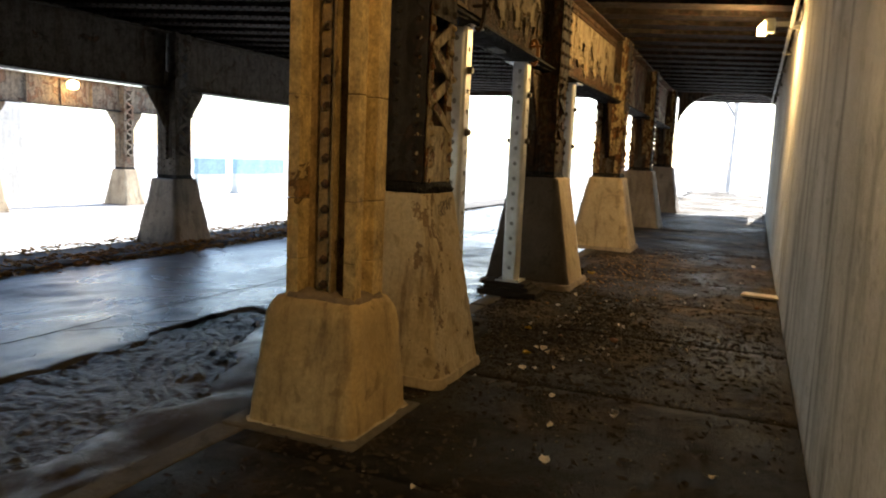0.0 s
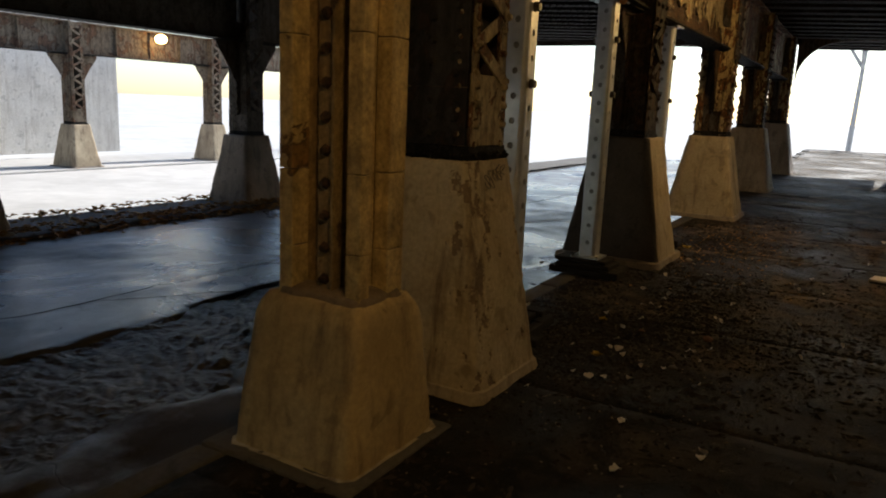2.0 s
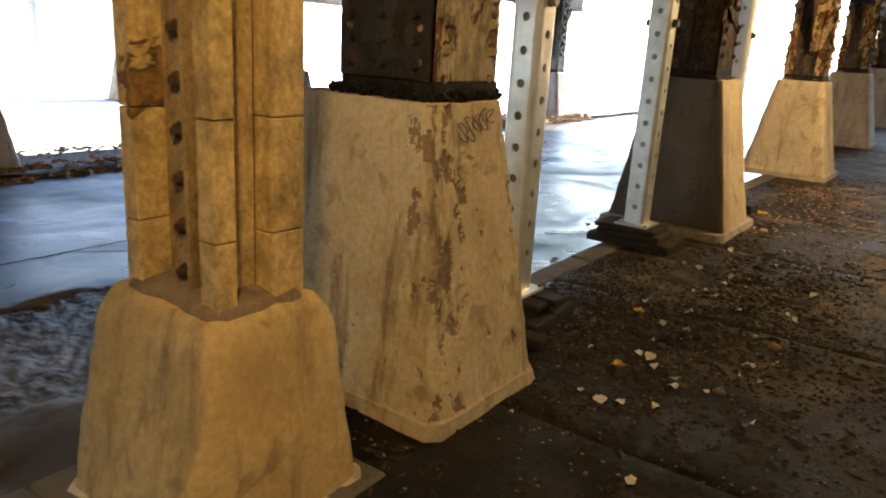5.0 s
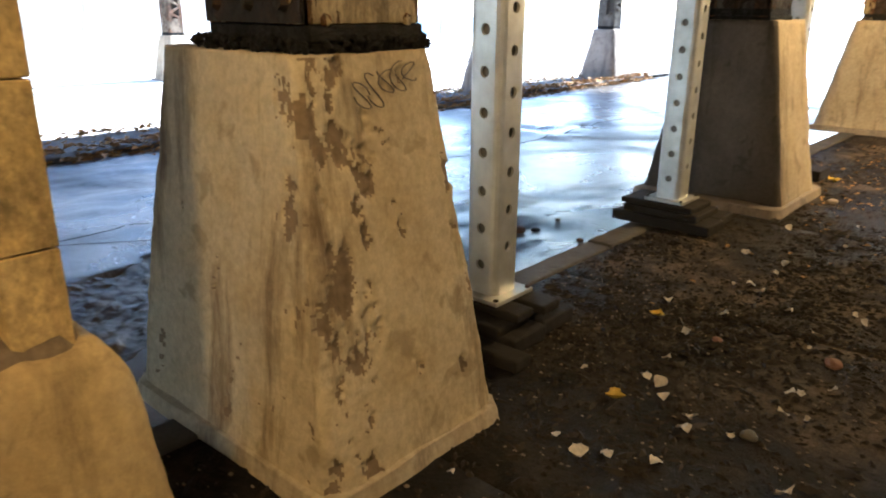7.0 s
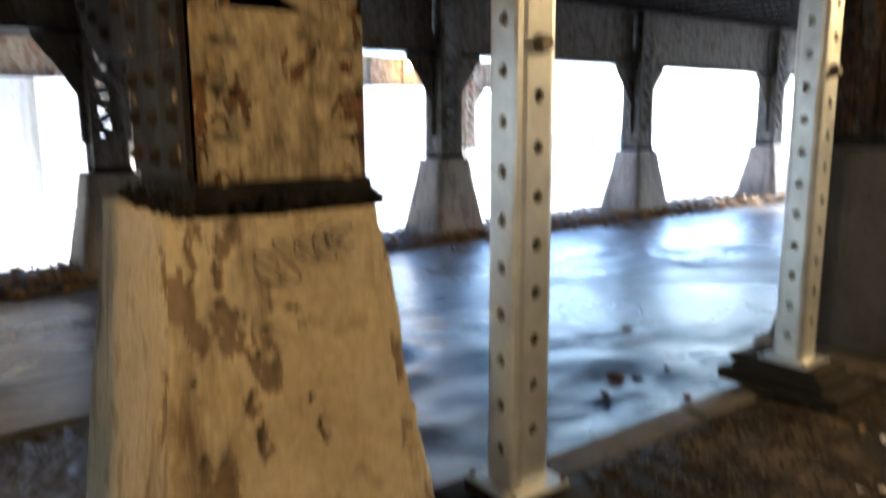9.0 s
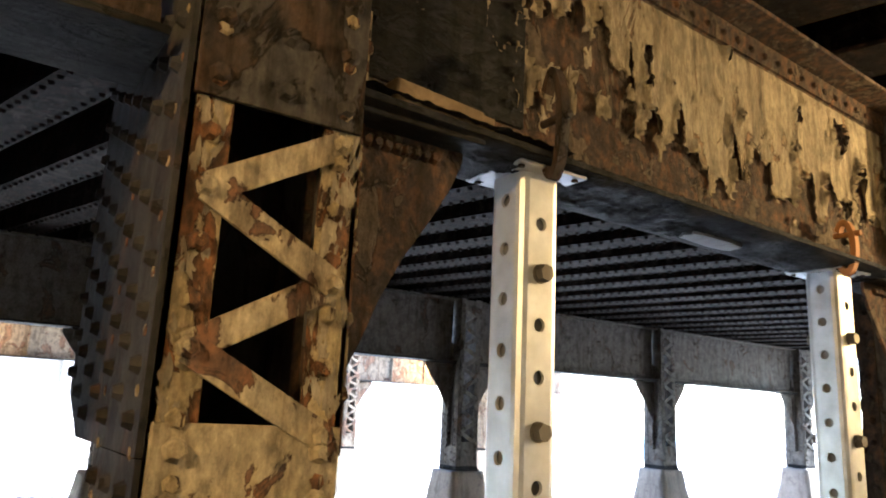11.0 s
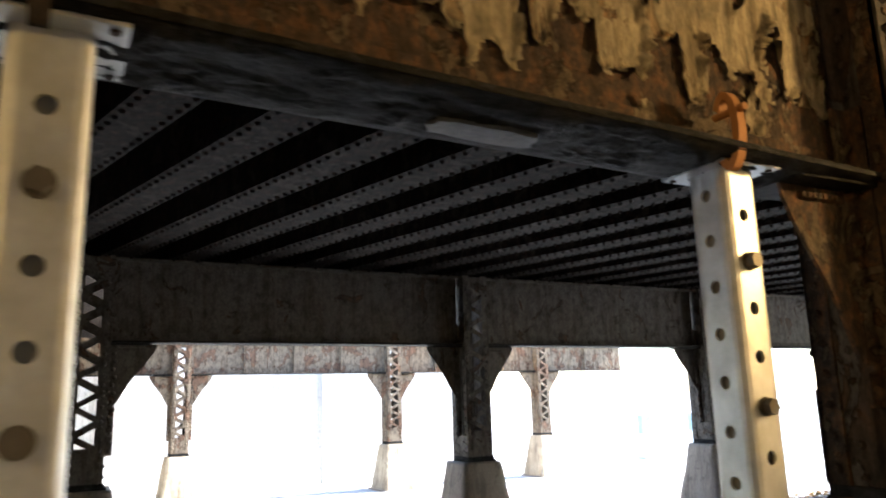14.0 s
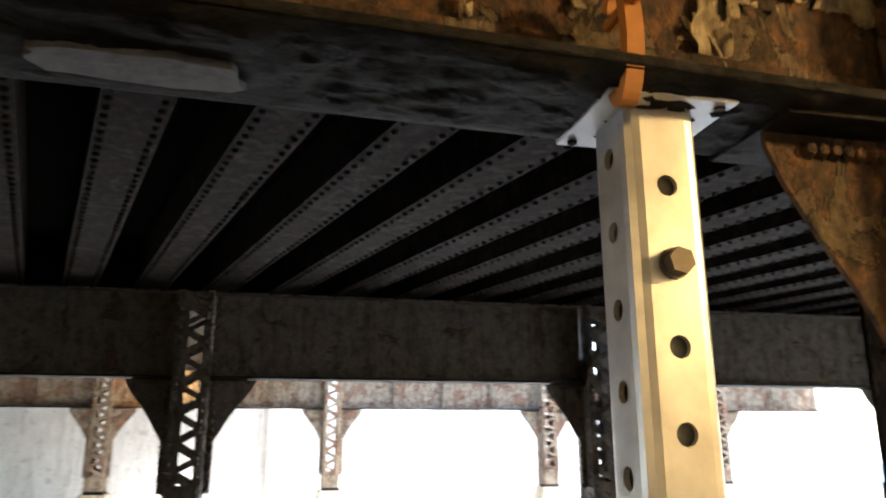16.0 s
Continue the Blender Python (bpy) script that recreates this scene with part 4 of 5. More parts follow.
timber(QX - 0.24, QX + 0.24, QY - 0.17, QY + 0.16, 0.091, 0.15, "dark squared timber on the base blocks")
timber(QX - 0.27, QX + 0.20, QY - 0.15, QY + 0.14, 0.151, 0.199, "dark flat timber beneath the foot plate")
timber(SX - 0.28, SX + 0.36, SY - 0.14, SY + 0.14, 0.006, 0.12, "dark timber sleeper under the post behind the pedestal")
timber(SX - 0.2, SX + 0.24, SY - 0.12, SY + 0.12, 0.121, 0.199, "dark flat timber on a sleeper behind the pedestal")


# ---- clamps over the girder flange ----
def clamp(x, y, mat, rise, label):
    ob = thing("flange_clamp", Matrix.Translation((x, y, Z_GIRDER)), label, "clamp", "flange clamps")
    gg = Geo()
    n = 26
    outer, inner = [], []
    for i in range(n + 1):
        a = math.radians(-150 + 290 * i / n)
        outer.append((0.052 * math.cos(a) - 0.01, 0.5 * rise - 0.03 + (0.5 * rise + 0.03) * math.sin(a)))
        inner.append((0.026 * math.cos(a) - 0.01, 0.5 * rise - 0.03 + (0.5 * rise + 0.002) * math.sin(a)))
    vs = [(x, y, z) for y in (-0.017, 0.017) for x, z in outer + inner]
    m = n + 1
    for i in range(n):
        gg.f += [(i, i + 1, m + i + 1, m + i), (2 * m + i, 3 * m + i, 3 * m + i + 1, 2 * m + i + 1), (i, 2 * m + i, 2 * m + i + 1, i + 1), (m + i, m + i + 1, 3 * m + i + 1, 3 * m + i)]
    gg.f += [(0, m, 3 * m, 2 * m), (n, 2 * m + n, 3 * m + n, m + n)]
    gg.v = vs
    part("hook", gg, mat, ob)
    b = Geo()
    b.tube((-0.06, 0, 0.13), (0.06, 0, 0.13), 0.013, 8)
    part("screw", b, mat, ob)
    return ob


clamp(PX + 0.16, PY - 0.02, M_DARK, 0.3, "blackened steel hook bar gripping the girder flange")
clamp(QX + 0.16, QY - 0.11, M_ORANGE, 0.2, "orange rusted steel hook clamp gripping the girder flange")


# ---- lamps ----
def wall_lamp(y):
    ob = thing("wall_lamp", Matrix.Translation((WALL_X - 0.28, y, 3.06)), "sodium wall lamp glowing orange on the abutment wall", "lamp", "sodium wall lamps")
    b = Geo()
    b.box(-0.12, 0.0, -0.11, 0.11, -0.02, 0.14, 0.02)
    b.box(0.0, 0.29, -0.025, 0.025, 0.06, 0.11, 0.008)
    part("housing", b, M_CONDUIT, ob)
    b = Geo()
    b.prism([(-0.12, 0.11), (-0.2, 0.02), (-0.19, -0.03), (-0.1, -0.03)], 1, -0.13, 0.13)
    part("lens", b, M_BULB, ob, "glowing glass lens")
    return ob


for y in (2.75, 11.0):
    wall_lamp(y)
def girder_lamp(y):
    ob = thing("girder_lamp", Matrix.Translation((ROW_C + 0.4, y, 2.98)), "glowing sodium lamp hung on the far girder", "lamp", "lamps on the far girder")
    b = Geo()
    b.box(-0.33, -0.05, -0.03, 0.03, 0.05, 0.1, 0.01)
    part("arm", b, M_CONDUIT, ob)
    b = Geo()
    bm = bmesh.new()
    bmesh.ops.create_uvsphere(bm, u_segments=16, v_segments=10, radius=0.17)
    bmesh.ops.scale(bm, vec=(1, 1, 0.8), verts=bm.verts)
    bm.verts.index_update()
    b.add([v.co[:] for v in bm.verts], [[v.index for v in f.verts] for f in bm.faces])
    bm.free()
    part("globe", b, M_BULB, ob, "glowing round globe", True)
    return ob


for y in (5.13, 16.8):
    girder_lamp(y)

ob = thing("wall_conduit", Matrix.Translation((WALL_X - 0.1, 0, 3.14)), "grey conduit pipe clipped along the top of the wall", "pipe")
b = Geo()
b.tube((0, Y_BACK, 0), (0, Y_END, 0), 0.022, 8)
part("pipe", b, M_CONDUIT, ob)
for i in range(17):
    b = Geo()
    b.box(-0.03, 0.11, -0.02, 0.02, -0.03, 0.03, 0.006)
    c = part("clip", b, M_CONDUIT, ob)
    c.location = (0, Y_BACK + 1 + 2.2 * i, 0)


# ---- portal at the far end ----
def portal(x0, x1, zt, corners):
    gg = Geo()
    n = 8
    for s, xe, r, zs in ((1, x0, *corners[0]), (-1, x1, *corners[1])):
        out = [(xe, zt), (xe, zs)]
        out += [(xe + s * r * (1 - math.cos(math.pi / 2 * i / n)), zs + (zt - 0.02 - zs) * math.sin(math.pi / 2 * i / n)) for i in range(1, n + 1)]
        out += [(xe + s * r, zt)]
        gg.prism(out, 1, Y_END - 0.2, Y_END)
    gg.box(x0, x1, Y_END - 0.2, Y_END, zt, Z_TOP)
    return gg


structure("portal_frame", portal(A_XS[4] + 0.22, WALL_X, 3.34, ((0.95, 2.4), (0.35, 2.95))), M_DARK, "dark rusted portal plate with rounded corners", "portal")
g = Geo()
g.box(ROW_B - 0.3, ROW_A + 0.25, Y_END - 0.2, Y_END, Z_DECK - 0.1, Z_TOP)
structure("portal_fascia", g, M_DARK, "dark steel fascia girder over the road", "portal")


# ---- loose paint on the near girder and column ----
rng = random.Random(7)


def flake_mesh(k):
    """A jagged scab of paint: a flat sheet with torn edges, bent away from the steel on one side."""
    n = 18
    gg = Geo()
    rim = []
    for i in range(n):
        a = math.tau * i / n
        r = 0.62 + 0.38 * noise.noise(Vector((2.2 * math.cos(a), 2.2 * math.sin(a), k * 3.1))) + rng.uniform(-0.22, 0.22)
        rim.append((r * math.cos(a) * 0.62, r * math.sin(a)))
    side = rng.uniform(0, math.tau)
    lift = rng.uniform(0.05, 0.5)

    def out(y, z):
        d = y * math.cos(side) + z * math.sin(side)
        return 0.05 + lift * max(0.0, d) ** 2
    front = [(out(y, z), y, z) for y, z in rim]
    inner = [(out(0.5 * y, 0.5 * z), 0.5 * y, 0.5 * z) for y, z in rim]
    back = [(x - 0.05, y, z) for x, y, z in front]
    gg.v = [(0.05, 0, 0)] + inner + front + back
    for i in range(n):
        j = (i + 1) % n
        gg.f += [(0, 1 + i, 1 + j), (1 + i, n + 1 + i, n + 1 + j, 1 + j), (n + 1 + i, 2 * n + 1 + i, 2 * n + 1 + j, n + 1 + j)]
    return gg.mesh("paint_flake", M_PAINT)


def paint_layer(owner, span, height, seed, start):
    """Old paint still clinging to the web in ragged sheets that curl off the steel at their torn edges."""
    step = 0.0125
    ny, nz = int(span / step), int(height / step)

    def keep(i, k):
        y, z = i * step, k * step
        q = 0.75 * fbm(y * 1.7, z * 0.75, seed, 2.6) + 0.75 * fbm(y * 1.6, z * 0.6, seed + 4, 7.0)
        q += 0.6 * (z / height - 0.5) + 0.3 * min(1.0, max(-1.0, (y - start) / 0.5))
        q -= 0.5 * max(0.0, 1 - z / 0.16)
        return q
    val = [[keep(i, k) for i in range(ny + 1)] for k in range(nz + 1)]
    on = [[(val[k][i] + val[k][i + 1] + val[k + 1][i] + val[k + 1][i + 1]) / 4 > 0 for i in range(ny)] for k in range(nz)]
    gg = Geo()
    index = {}

    def vert(i, k, back):
        if (i, k, back) not in index:
            q = max(0.0, val[k][i])
            lift = 0.004 + 0.036 * math.exp(-q / 0.1) * (0.4 + 0.6 * abs(noise.noise(Vector((i * 0.06, k * 0.05, seed)))) * 2)
            wob = 0.3 * step
            gg.v.append((lift - (0.004 if back else 0.0), i * step + wob * noise.noise(Vector((i, k, 1.5))), k * step + wob * noise.noise(Vector((i, k, 7.5)))))
            index[i, k, back] = len(gg.v) - 1
        return index[i, k, back]
    for k in range(nz):
        for i in range(ny):
            if not on[k][i]:
                continue
            gg.f.append((vert(i, k, 0), vert(i + 1, k, 0), vert(i + 1, k + 1, 0), vert(i, k + 1, 0)))
            for di, dk, a, b in ((-1, 0, (i, k), (i, k + 1)), (1, 0, (i + 1, k + 1), (i + 1, k)), (0, -1, (i + 1, k), (i, k)), (0, 1, (i, k + 1), (i + 1, k + 1))):
                ii, kk = i + di, k + dk
                if not (0 <= ii < ny and 0 <= kk < nz and on[kk][ii]):
                    gg.f.append((vert(*a, 0), vert(*b, 0), vert(*b, 1), vert(*a, 1)))
    ob = part("paint_layer", gg, M_PAINT, owner, "torn sheets of peeling tan paint", True)
    ob.location = (0.0122, 0.02, 0.14)
    return ob


flakes = [flake_mesh(k) for k in range(16)]
girders = [o for o in scene.objects if o.name.split(".")[0] == "girder"]
near = min(girders, key=lambda o: (Vector((A_XS[0], A_YS[0] + 0.23, Z_GIRDER)) - o.location).length)
next_one = min(girders, key=lambda o: (Vector((ROW_A, A_YS[1] + 0.23, Z_GIRDER)) - o.location).length)
for owner, count, span in ((near, 26, A_YS[1] - A_YS[0] - 0.5), (next_one, 14, A_YS[2] - A_YS[1] - 0.5)):
    for i in range(count):
        ob = new("paint_flake", rng.choice(flakes))
        ob.parent = owner
        sz = 0.025 + 0.1 * rng.random() ** 2
        y = span * rng.random() ** 0.6
        z = 0.15 + (Z_DECK - Z_GIRDER - 0.3) * rng.random()
        ob.matrix_local = pose(0.012, y, z, rng.uniform(-25, 25), rng.uniform(-8, 8), 0) @ Matrix.Diagonal((sz * 0.6, sz, sz * rng.uniform(0.9, 2.0), 1))
paint_layer(near, A_YS[1] - A_YS[0] - 0.46, Z_DECK - Z_GIRDER - 0.28, 3.0, 0.95)
paint_layer(next_one, A_YS[2] - A_YS[1] - 0.46, Z_DECK - Z_GIRDER - 0.28, 11.0, 0.3)
first_col = [o for o in scene.objects if o.name.split(".")[0] == "steel_column" and abs(o.location.x - A_XS[0]) < 0.1 and abs(o.location.y - A_YS[0]) < 0.1][0]
for i in range(150):
    ob = new("paint_flake", rng.choice(flakes))
    ob.parent = first_col
    sz = rng.uniform(0.012, 0.04)
    y = rng.choice((rng.uniform(0.12, 0.185), rng.uniform(0.11, 0.185), rng.uniform(-0.175, -0.13)))
    ob.matrix_local = pose(0.216, y, rng.uniform(0.15, 1.4), rng.uniform(-25, 25), 0, 0) @ Matrix.Diagonal((sz * 0.55, sz * 0.8, sz * rng.uniform(1.2, 2.2), 1))

# added black plate that darkens the girder's end beside the column
gg = Geo()
gg.box(0.0125, 0.03, 0.03, 0.66, 0.135, Z_DECK - Z_GIRDER - 0.14, 0.004)
for i in range(5):
    for y in (0.09, 0.6):
        gg.rivet((0.03, y, 0.2 + 0.11 * i), (1, 0, 0), 0.02, 0.016)
part("end_plate", gg, M_SOOT, near, "added black plate darkening the end of the girder")

gg = rough_sheet(0.027, 0.168, 0.02, 0.75, 14, 60, lambda x, y: 0.0375 + 0.02 * abs(fbm(x, y, 4.0, 12.0)) + 0.05 * max(0.0, 0.06 - x) * (1 - y))
part("soot_ledge", gg, M_SOOT, near, "soot heaped on the flange ledge", True)

# soot caked under the near girders
def soot_crust(owner, span, seed):
    def h(x, y):
        edge = 1 - (abs(x) / 0.168) ** 4
        return -0.005 - edge * max(0.0, 0.012 + 0.01 * fbm(x * 1.2, y * 0.8, seed, 5.0) + 0.011 * abs(fbm(x, y * 0.6, seed + 3, 18.0)) + 0.004 * fbm(x, y, seed, 50.0))
    gg = rough_sheet(-0.168, 0.168, 0.01, span, 26, int(span / 0.014), h)
    gg.f = [f[::-1] for f in gg.f]
    part("soot_crust", gg, M_SOOT, owner, "lumpy black soot crust under the flange", True)


soot_crust(near, A_YS[1] - A_YS[0] - 0.47, 2.0)
soot_crust(next_one, A_YS[2] - A_YS[1] - 0.47, 8.0)

# soot and rubble heaped round the foot of the first laced column
gg = Geo()
for i in range(420):
    a = rng.uniform(-math.pi, math.pi)
    x, y = 0.275 * math.cos(a), 0.255 * math.sin(a)
    k = 0.222 / max(abs(math.cos(a)), abs(math.sin(a))) + 0.025 * rng.random()
    x, y = k * math.cos(a), k * math.sin(a)
    s = 0.005 + 0.013 * rng.random() ** 2
    z = rng.uniform(0.004, 0.035)
    ring = [(x + s * math.cos(math.tau * j / 6) * rng.uniform(0.6, 1.2), y + s * math.sin(math.tau * j / 6) * rng.uniform(0.6, 1.2), z + rng.uniform(-0.004, 0.008)) for j in range(6)]
    gg.add(ring + [(x, y, z + s), (x, y, z - s)], [(j, (j + 1) % 6, 6) for j in range(6)] + [((j + 1) % 6, j, 7) for j in range(6)])
part("soot_heap", gg, M_SOOT, first_col, "crumbly black soot heaped on the base plate", True)["kind"] = "stuff"

# splintered board wedged beside the column head
gg = Geo()
gg.box(-0.03, 0.03, 0.0, 0.3, -0.035, 0.035, 0.008)
for i in range(5):
    gg.box(-0.028 + 0.012 * i, -0.02 + 0.012 * i, 0.28, 0.30 + 0.05 * rng.random(), -0.03, 0.025)
ob = tagged(part("wedge_board", gg, M_BOARD), "splintered weathered board wedged on the girder flange", "board")
ob.matrix_world = pose(A_XS[0] + 0.11, 5.73, Z_GIRDER + 0.0605, -2, 0, 4)

# scab of old grey paint under the flange
gg = Geo()
n = 22
rim = []
for i in range(n):
    ca, sa = math.cos(math.tau * i / n), math.sin(math.tau * i / n)
    k = (abs(ca) ** 6 + abs(sa) ** 6) ** (-1 / 6)
    rim.append((-2.29 + (0.05 + 0.006 * rng.uniform(-1, 1)) * k * ca - 0.01 * sa, 7.35 + (0.17 + 0.015 * rng.uniform(-1, 1)) * k * sa))
gg.v = [(x, y, Z_GIRDER - 0.034 + 0.003 * rng.random()) for x, y in rim] + [(x, y, Z_GIRDER - 0.002) for x, y in rim]
gg.f = [tuple(range(n))[::-1]] + [(i, (i + 1) % n, n + (i + 1) % n, n + i) for i in range(n)]
ob = part("paint_scab", gg, M_SCAB, None)
tagged(ob, "pale grey scab of paint under the girder flange", "paint scab")

# scrawled marks on the pedestal
marks = Geo()
for k, (y, z, h) in enumerate(((-0.06, 1.06, 0.07), (-0.015, 1.07, 0.09), (0.03, 1.09, 0.06), (0.075, 1.10, 0.08), (0.12, 1.11, 0.05))):
    pts = []
    for i in range(13):
        a = math.tau * i / 12 * (0.8 if k % 2 else 1.0) + k
        zz = z + 0.5 * h * math.sin(a)
        pts.append(Vector((0.515 - 0.195 * zz / H_PED + 0.016, y + 0.028 * math.cos(a * 1.5), zz)))
    for a, b in zip(pts, pts[1:]):
        marks.slab_between(a, b, 0.003, 0.003, (1, 0, 0.19))
part("scrawl", marks, M_INK, PED_TWO, "black illegible marker scrawl")["kind"] = "stuff"

# ---- litter and leaves ----
def leaf_mesh(k):
    """A curled dry leaf with a midrib fold and ragged lobes."""
    gg = Geo()
    n = 9
    rows = []
    for i in range(n + 1):
        t = i / n
        w = 0.5 * math.sin(math.pi * min(1, t * 1.05)) ** 0.7 * (1 + 0.35 * math.sin(9 * t + k)) * (1 if 0 < i < n else 0.05)
        curl = 0.25 * math.sin(math.pi * t + 0.4 * k) + 0.08 * math.sin(7 * t)
        rows.append([(-w, t - 0.5, curl + 0.35 * w), (-0.5 * w, t - 0.5, curl + 0.05), (0, t - 0.5, curl), (0.5 * w, t - 0.5, curl + 0.1), (w, t - 0.5, curl + 0.45 * w)])
    for r in rows:
        gg.v += r
    for i in range(n):
        gg.f += [(5 * i + j, 5 * i + j + 1, 5 * i + j + 6, 5 * i + j + 5) for j in range(4)]
    gg.v += [(x, y, z - 0.03) for x, y, z in gg.v]
    m = 5 * (n + 1)
    gg.f += [tuple(m + q for q in f)[::-1] for f in gg.f[: 4 * n]]
    low = min(p[2] for p in gg.v)
    gg.v = [(x, y, z - low) for x, y, z in gg.v]
    return gg


pale = [leaf_mesh(k).mesh("dry_leaf", M_PALE) for k in range(5)]
yellow = [leaf_mesh(k + 7).mesh("yellow_leaf", M_YLEAF) for k in range(2)]
SPOTS = [(-1.38, 6.21), (-1.24, 6.06), (-1.42, 5.73), (-1.5, 7.06), (-1.13, 7.09), (-1.75, 7.04), (-1.59, 7.45), (-1.47, 7.42), (-1.5, 6.49), (-1.54, 6.75), (-1.51, 7.75),
         (-1.74, 7.98), (-1.51, 7.91), (-1.06, 6.53), (-1.03, 6.37), (-0.97, 4.78), (-0.88, 4.32), (-1.02, 7.91), (-1.42, 6.28), (-0.89, 5.93), (-0.7, 5.1), (-1.29, 3.77),
         (-0.16, 4.51), (-0.72, 12.79), (-0.0, 12.32), (-0.12, 10.61), (-1.09, 5.27), (-1.25, 6.14), (-0.7, 5.14)]
SPOTS += [(rng.uniform(-1.75, -0.25), rng.uniform(5.3, 9.4)) for i in range(34)]
for i, (x, y) in enumerate(SPOTS):
    ob = new("dry_leaf", pale[i % 5])
    s = rng.uniform(0.035, 0.055) if i < 29 else rng.uniform(0.02, 0.045)
    ob.matrix_world = pose(x, y, 0.006, rng.uniform(-8, 8), rng.uniform(-8, 8), rng.uniform(0, 360)) @ Matrix.Diagonal((s, s, s * rng.uniform(0.7, 1.3), 1))
    tagged(ob, "pale curled dry leaf lying on the dark footway", "leaf", "dry leaves on the footway")
for i, (x, y) in enumerate(((-1.71, 6.84), (-1.9, 10.24), (-1.86, 10.2), (-1.5, 6.1))):
    ob = new("yellow_leaf", yellow[i % 2])
    ob.matrix_world = pose(x, y, 0.008, 6, 4, 70 * i) @ Matrix.Diagonal((0.06, 0.07, 0.06, 1))
    tagged(ob, "bright yellow fallen leaf on the footway", "leaf", "yellow leaves")


def stone_mesh(k):
    bm = bmesh.new()
    bmesh.ops.create_icosphere(bm, subdivisions=2, radius=0.5)
    for v in bm.verts:
        v.co *= 1 + 0.35 * noise.noise(v.co * 2.3 + Vector((k * 9, 0, 0)))
        v.co.z *= 0.55
    bm.verts.index_update()
    gg = Geo()
    gg.add([v.co[:] for v in bm.verts], [[v.index for v in f.verts] for f in bm.faces])
    bm.free()
    return gg


stones = [stone_mesh(k).mesh("rubble", m) for k, m in enumerate((M_BRICK, M_KERB, M_PIER_GREY))]
for i, (x, y, s) in enumerate(((-3.56, 8.38, 0.13), (-3.47, 8.49, 0.07), (-3.45, 8.77, 0.05), (-3.05, 8.45, 0.06), (-3.37, 8.07, 0.06), (-3.41, 9.82, 0.06), (-1.01, 6.87, 0.075), (-1.07, 6.17, 0.06), (-1.7, 9.49, 0.09), (-1.42, 6.79, 0.05), (-2.91, 7.48, 0.05), (-4.28, 9.35, 0.08), (0.04, 9.05, 0.06), (-2.18, 3.18, 0.05))):
    ob = new("rubble", stones[i % 3])
    z = road_relief(x, y) if x < KERB_X else 0.0
    ob.matrix_world = pose(x, y, z + s * 0.16, 0, 0, 50 * i) @ Matrix.Diagonal((s, s * 0.8, s * 0.8, 1))
    tagged(ob, "small lump of broken masonry on the ground", "rubble", "broken masonry lumps")

gg = Geo()
gg.box(-0.13, 0.13, -0.2, 0.2, 0.0, 0.025, 0.006)
ob = tagged(part("loose_board", gg, M_PALE), "pale flat board lying against the wall base", "board")
ob.matrix_world = pose(0.09, 9.75, 0.012, 0, 2, 80)

# fine debris: bark, twigs, crumbs of paint
crumbs = Geo()
for i in range(15000):
    y = rng.uniform(2.2, 16) if i % 3 else rng.gauss(7.2, 0.9)
    x = rng.uniform(KERB_X + 0.18, WALL_X - 0.03) if i % 2 else rng.gauss(-1.7, 0.35)
    if not KERB_X + 0.16 < x < WALL_X - 0.02:
        continue
    z = 0.012 * fbm(x, y, 1, 0.9) + 0.003
    a, s = rng.uniform(0, math.tau), 0.003 + 0.015 * rng.random() ** 2.5
    l = s * rng.uniform(1.0, 3.0)
    dx, dy = Vector((math.cos(a), math.sin(a))) * l, Vector((-math.sin(a), math.cos(a))) * s
    h = s * rng.uniform(0.3, 0.9)
    vs = [(x - dx.x, y - dx.y, z), (x + dy.x, y + dy.y, z - 0.004), (x + dx.x, y + dx.y, z), (x - dy.x, y - dy.y, z - 0.004), (x + 0.3 * dy.x, y + 0.3 * dy.y, z + h)]
    crumbs.add(vs, [(0, 1, 4), (1, 2, 4), (2, 3, 4), (3, 0, 4)])
tagged(part("debris_crumbs", crumbs, M_MUD), "dark crumbs of bark, grit and paint scattered over the footway", "debris", "", "stuff")


M_CHIP = plain("rotten_bark", (0.03, 0.023, 0.017), 0.9, 0, 0.6, 40)
M_GRIT = plain("pale_grit", (0.2, 0.155, 0.11), 0.9, 0, 0.5, 40)
for nm, mat, count, size, spread, label in (("bark_chips", M_CHIP, 4200, 0.011, 0.5, "dark rotten bark and mud clods lying thick between the posts"),
                                            ("grit", M_GRIT, 2600, 0.007, 0.9, "pale grit and paint crumbs strewn over the footway")):
    gg = Geo()
    for i in range(count):
        x, y = rng.gauss(-1.5, spread), rng.gauss(7.2, 1.3)
        if not KERB_X + 0.17 < x < WALL_X - 0.03 or fbm(x, y, 3.0, 1.2) < rng.uniform(-0.5, 0.1):
            continue
        s = size * rng.uniform(0.4, 1.5)
        a, e = rng.uniform(0, math.tau), rng.uniform(0.3, 0.9)
        ring = [(x + s * math.cos(a + q) * rng.uniform(0.7, 1.2), y + s * e * math.sin(a + q) * rng.uniform(0.7, 1.2), 0.003) for q in (0.0, 1.05, 2.1, 3.14, 4.2, 5.25)]
        gg.add(ring + [(x, y, 0.004 + s * rng.uniform(0.25, 0.8))], [(q, (q + 1) % 6, 6) for q in range(6)])
    tagged(part(nm, gg, mat), label, "debris", "", "stuff")


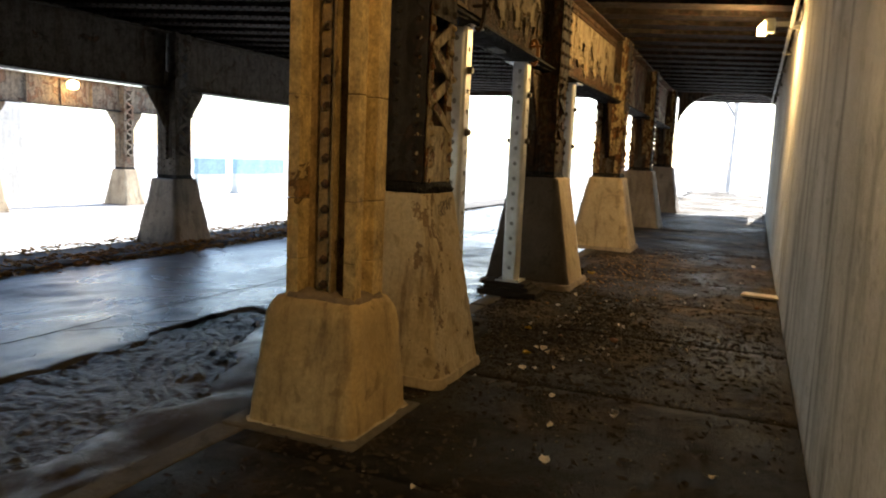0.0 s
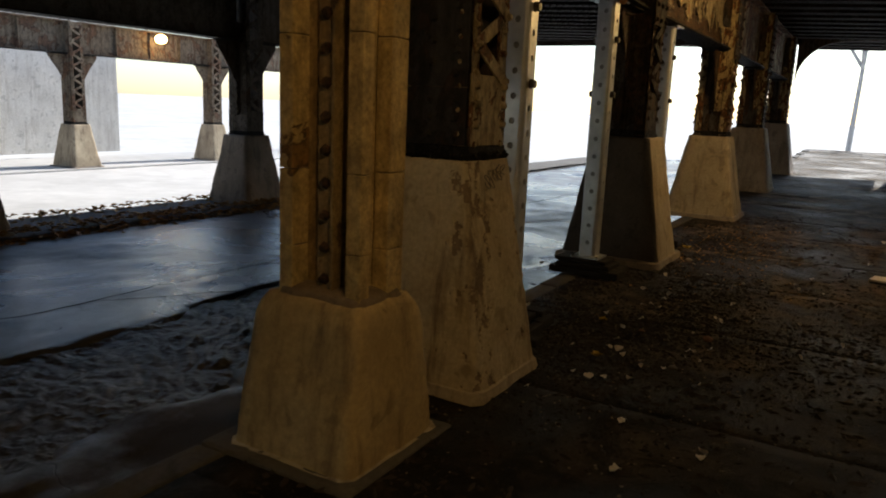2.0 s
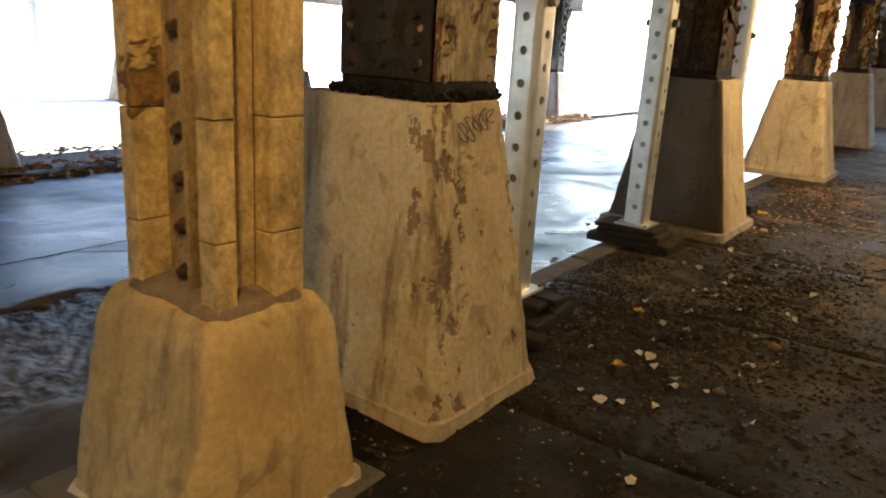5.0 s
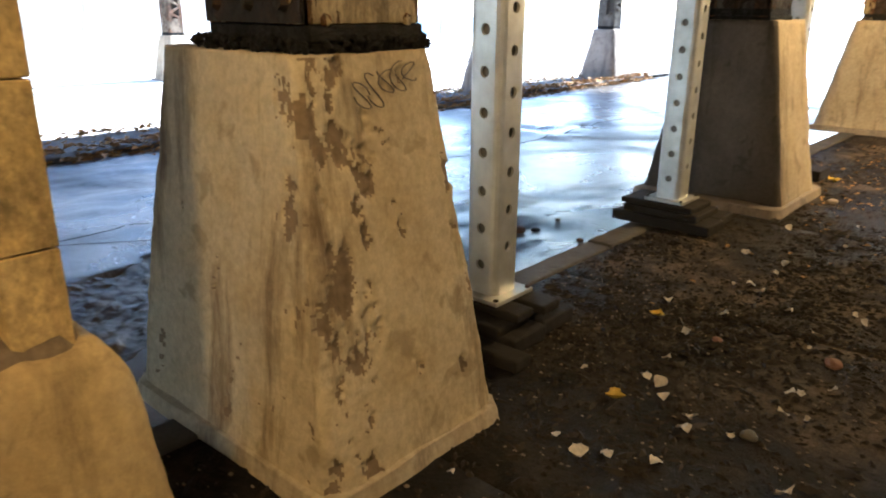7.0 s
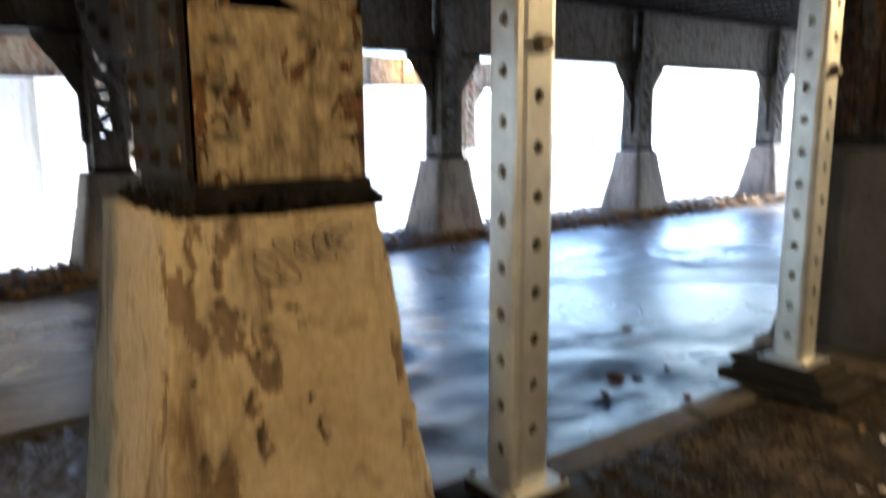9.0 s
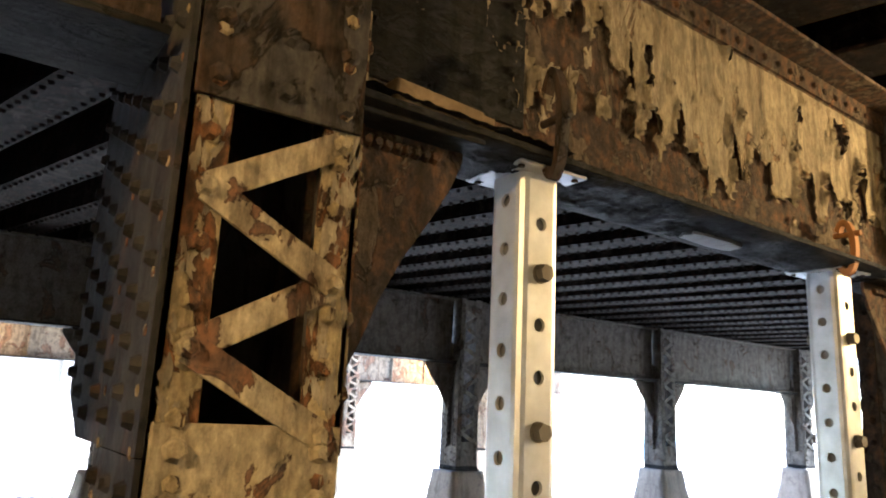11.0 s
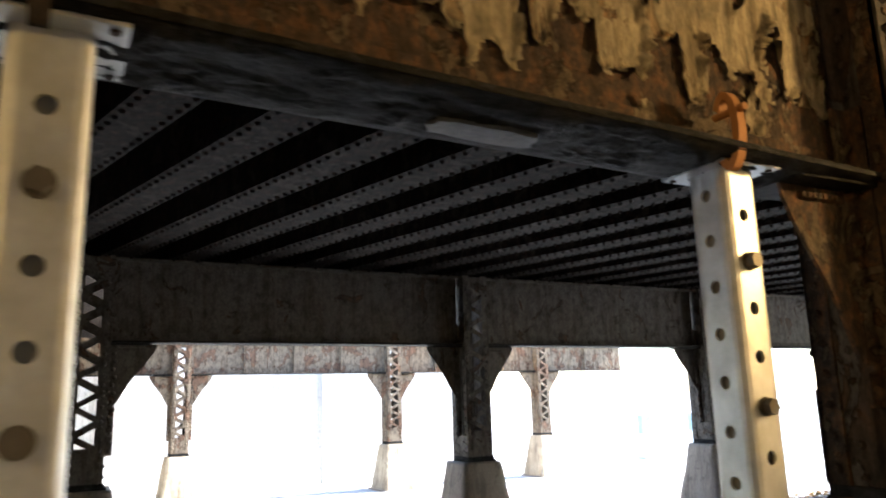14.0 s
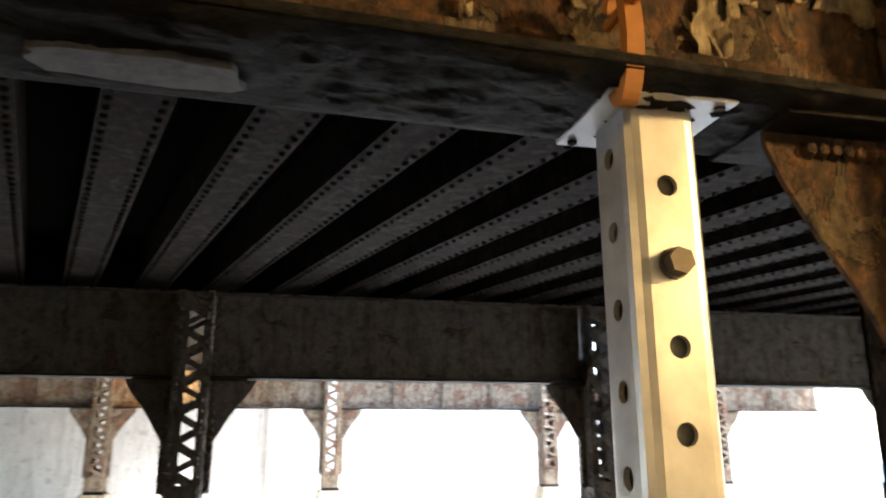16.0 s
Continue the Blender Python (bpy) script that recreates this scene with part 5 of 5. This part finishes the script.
def leaf_drift(name, count, place, size, mat, label):
    gg = Geo()
    for i in range(count):
        x, y, z = place()
        a, t = rng.uniform(0, math.tau), rng.uniform(-0.9, 0.9)
        s = size * rng.uniform(0.6, 1.3)
        u = Vector((math.cos(a), math.sin(a), 0.25 * t)) * s
        w = Vector((-math.sin(a), math.cos(a), 0.5 * t)) * s * 0.6
        c = Vector((x, y, z))
        gg.add([c - u, c + w + Vector((0, 0, 0.3 * s)), c + u, c - w + Vector((0, 0, 0.25 * s)), c + Vector((0, 0, -0.1 * s))], [(0, 1, 4), (1, 2, 4), (2, 3, 4), (3, 0, 4)])
    return tagged(part(name, gg, mat), label, "leaves", "", "stuff")


def median_spot():
    y = rng.uniform(2.0, 22)
    x = ROW_B + rng.choice((1, 1, -1)) * abs(rng.gauss(0.55, 0.16))
    top = -0.38 if abs(x - ROW_B) < 0.62 else -0.46 if x > ROW_B else -0.66
    return x, y, top + rng.uniform(0.0, 0.07)


leaf_drift("median_leaves", 5200, median_spot, 0.055, M_LEAF, "brown fallen leaves drifted along the median strip")
leaf_drift("pier_leaves", 420, lambda: (rng.gauss(-2.75, 0.12), rng.gauss(9.75, 0.28), road_z(-2.75, 9) + rng.uniform(0.0, 0.1)), 0.045, M_YLEAF_DULL, "yellowish leaves gathered behind the pedestal")
leaf_drift("footway_leaves", 330, lambda: (rng.gauss(-1.45, 0.35), rng.gauss(10.6, 1.3), 0.008), 0.018, M_LEAF, "small brown leaves scattered on the footway")


# ---- outside ----
def bare_tree(x, y, h, seed):
    ob = thing("tree", Matrix.Translation((x, y, -0.72)), "bare autumn tree with sparse leaves beyond the portal", "tree", "trees outside")
    r = random.Random(seed)
    tr, cr = Geo(), Geo()

    def grow(p, d, ln, rad, depth):
        q = p + d * ln
        tr.tube(p, q, rad, 7, rad * 0.68, False)
        if depth == 0:
            for i in range(16):
                c = q + Vector((r.gauss(0, 0.35), r.gauss(0, 0.35), r.gauss(0, 0.35)))
                u = Vector((r.gauss(0, 1), r.gauss(0, 1), r.gauss(0, 1))).normalized() * 0.09
                w = u.orthogonal().normalized() * 0.05
                cr.add([c - u, c + w, c + u, c - w], [(0, 1, 2, 3)])
            return
        for i in range(3 if depth > 2 else 2):
            nd = (d + Vector((r.gauss(0, 0.45), r.gauss(0, 0.45), r.uniform(0.0, 0.35)))).normalized()
            grow(q, nd, ln * r.uniform(0.62, 0.8), rad * 0.62, depth - 1)
    grow(Vector((0, 0, 0)), Vector((0.03, 0, 1)), h * 0.45, h * 0.013, 5)
    part("trunk", tr, M_BARK, ob)
    part("crown", cr, M_FOLIAGE, ob)
    return ob


bare_tree(-1.5, 46.0, 11.0, 4)

for i, (ya, yb) in enumerate(((24.6, 26.3), (27.0, 30.5))):
    ob = thing("barrier", Matrix.Translation((-21.0, ya, -0.72)), "low pale barrier with a blue band outside", "barrier", "blue-banded barriers")
    b = Geo()
    b.prism([(-0.3, 0.0), (0.3, 0.0), (0.15, 0.3), (0.1, 0.95), (-0.1, 0.95), (-0.15, 0.3)], 1, 0, yb - ya)
    part("body", b, M_HOUSE, ob)
    b = Geo()
    b.box(-0.11, 0.11, 0.0, yb - ya, 0.951, 1.6, 0.01)
    part("blue_band", b, M_BLUE, ob, "blue panel")

# pilaster on the far wall
for y in (7.6, 13.4):
    b = Geo()
    b.box(FAR_WALL_X - 0.02, FAR_WALL_X + 0.16, y - 0.2, y + 0.2, -0.65, 3.5, 0.015)
    tagged(part("pilaster", b, M_FAR_WALL), "pale yellowish concrete pilaster on the far wall", "pilaster", "far wall pilasters")
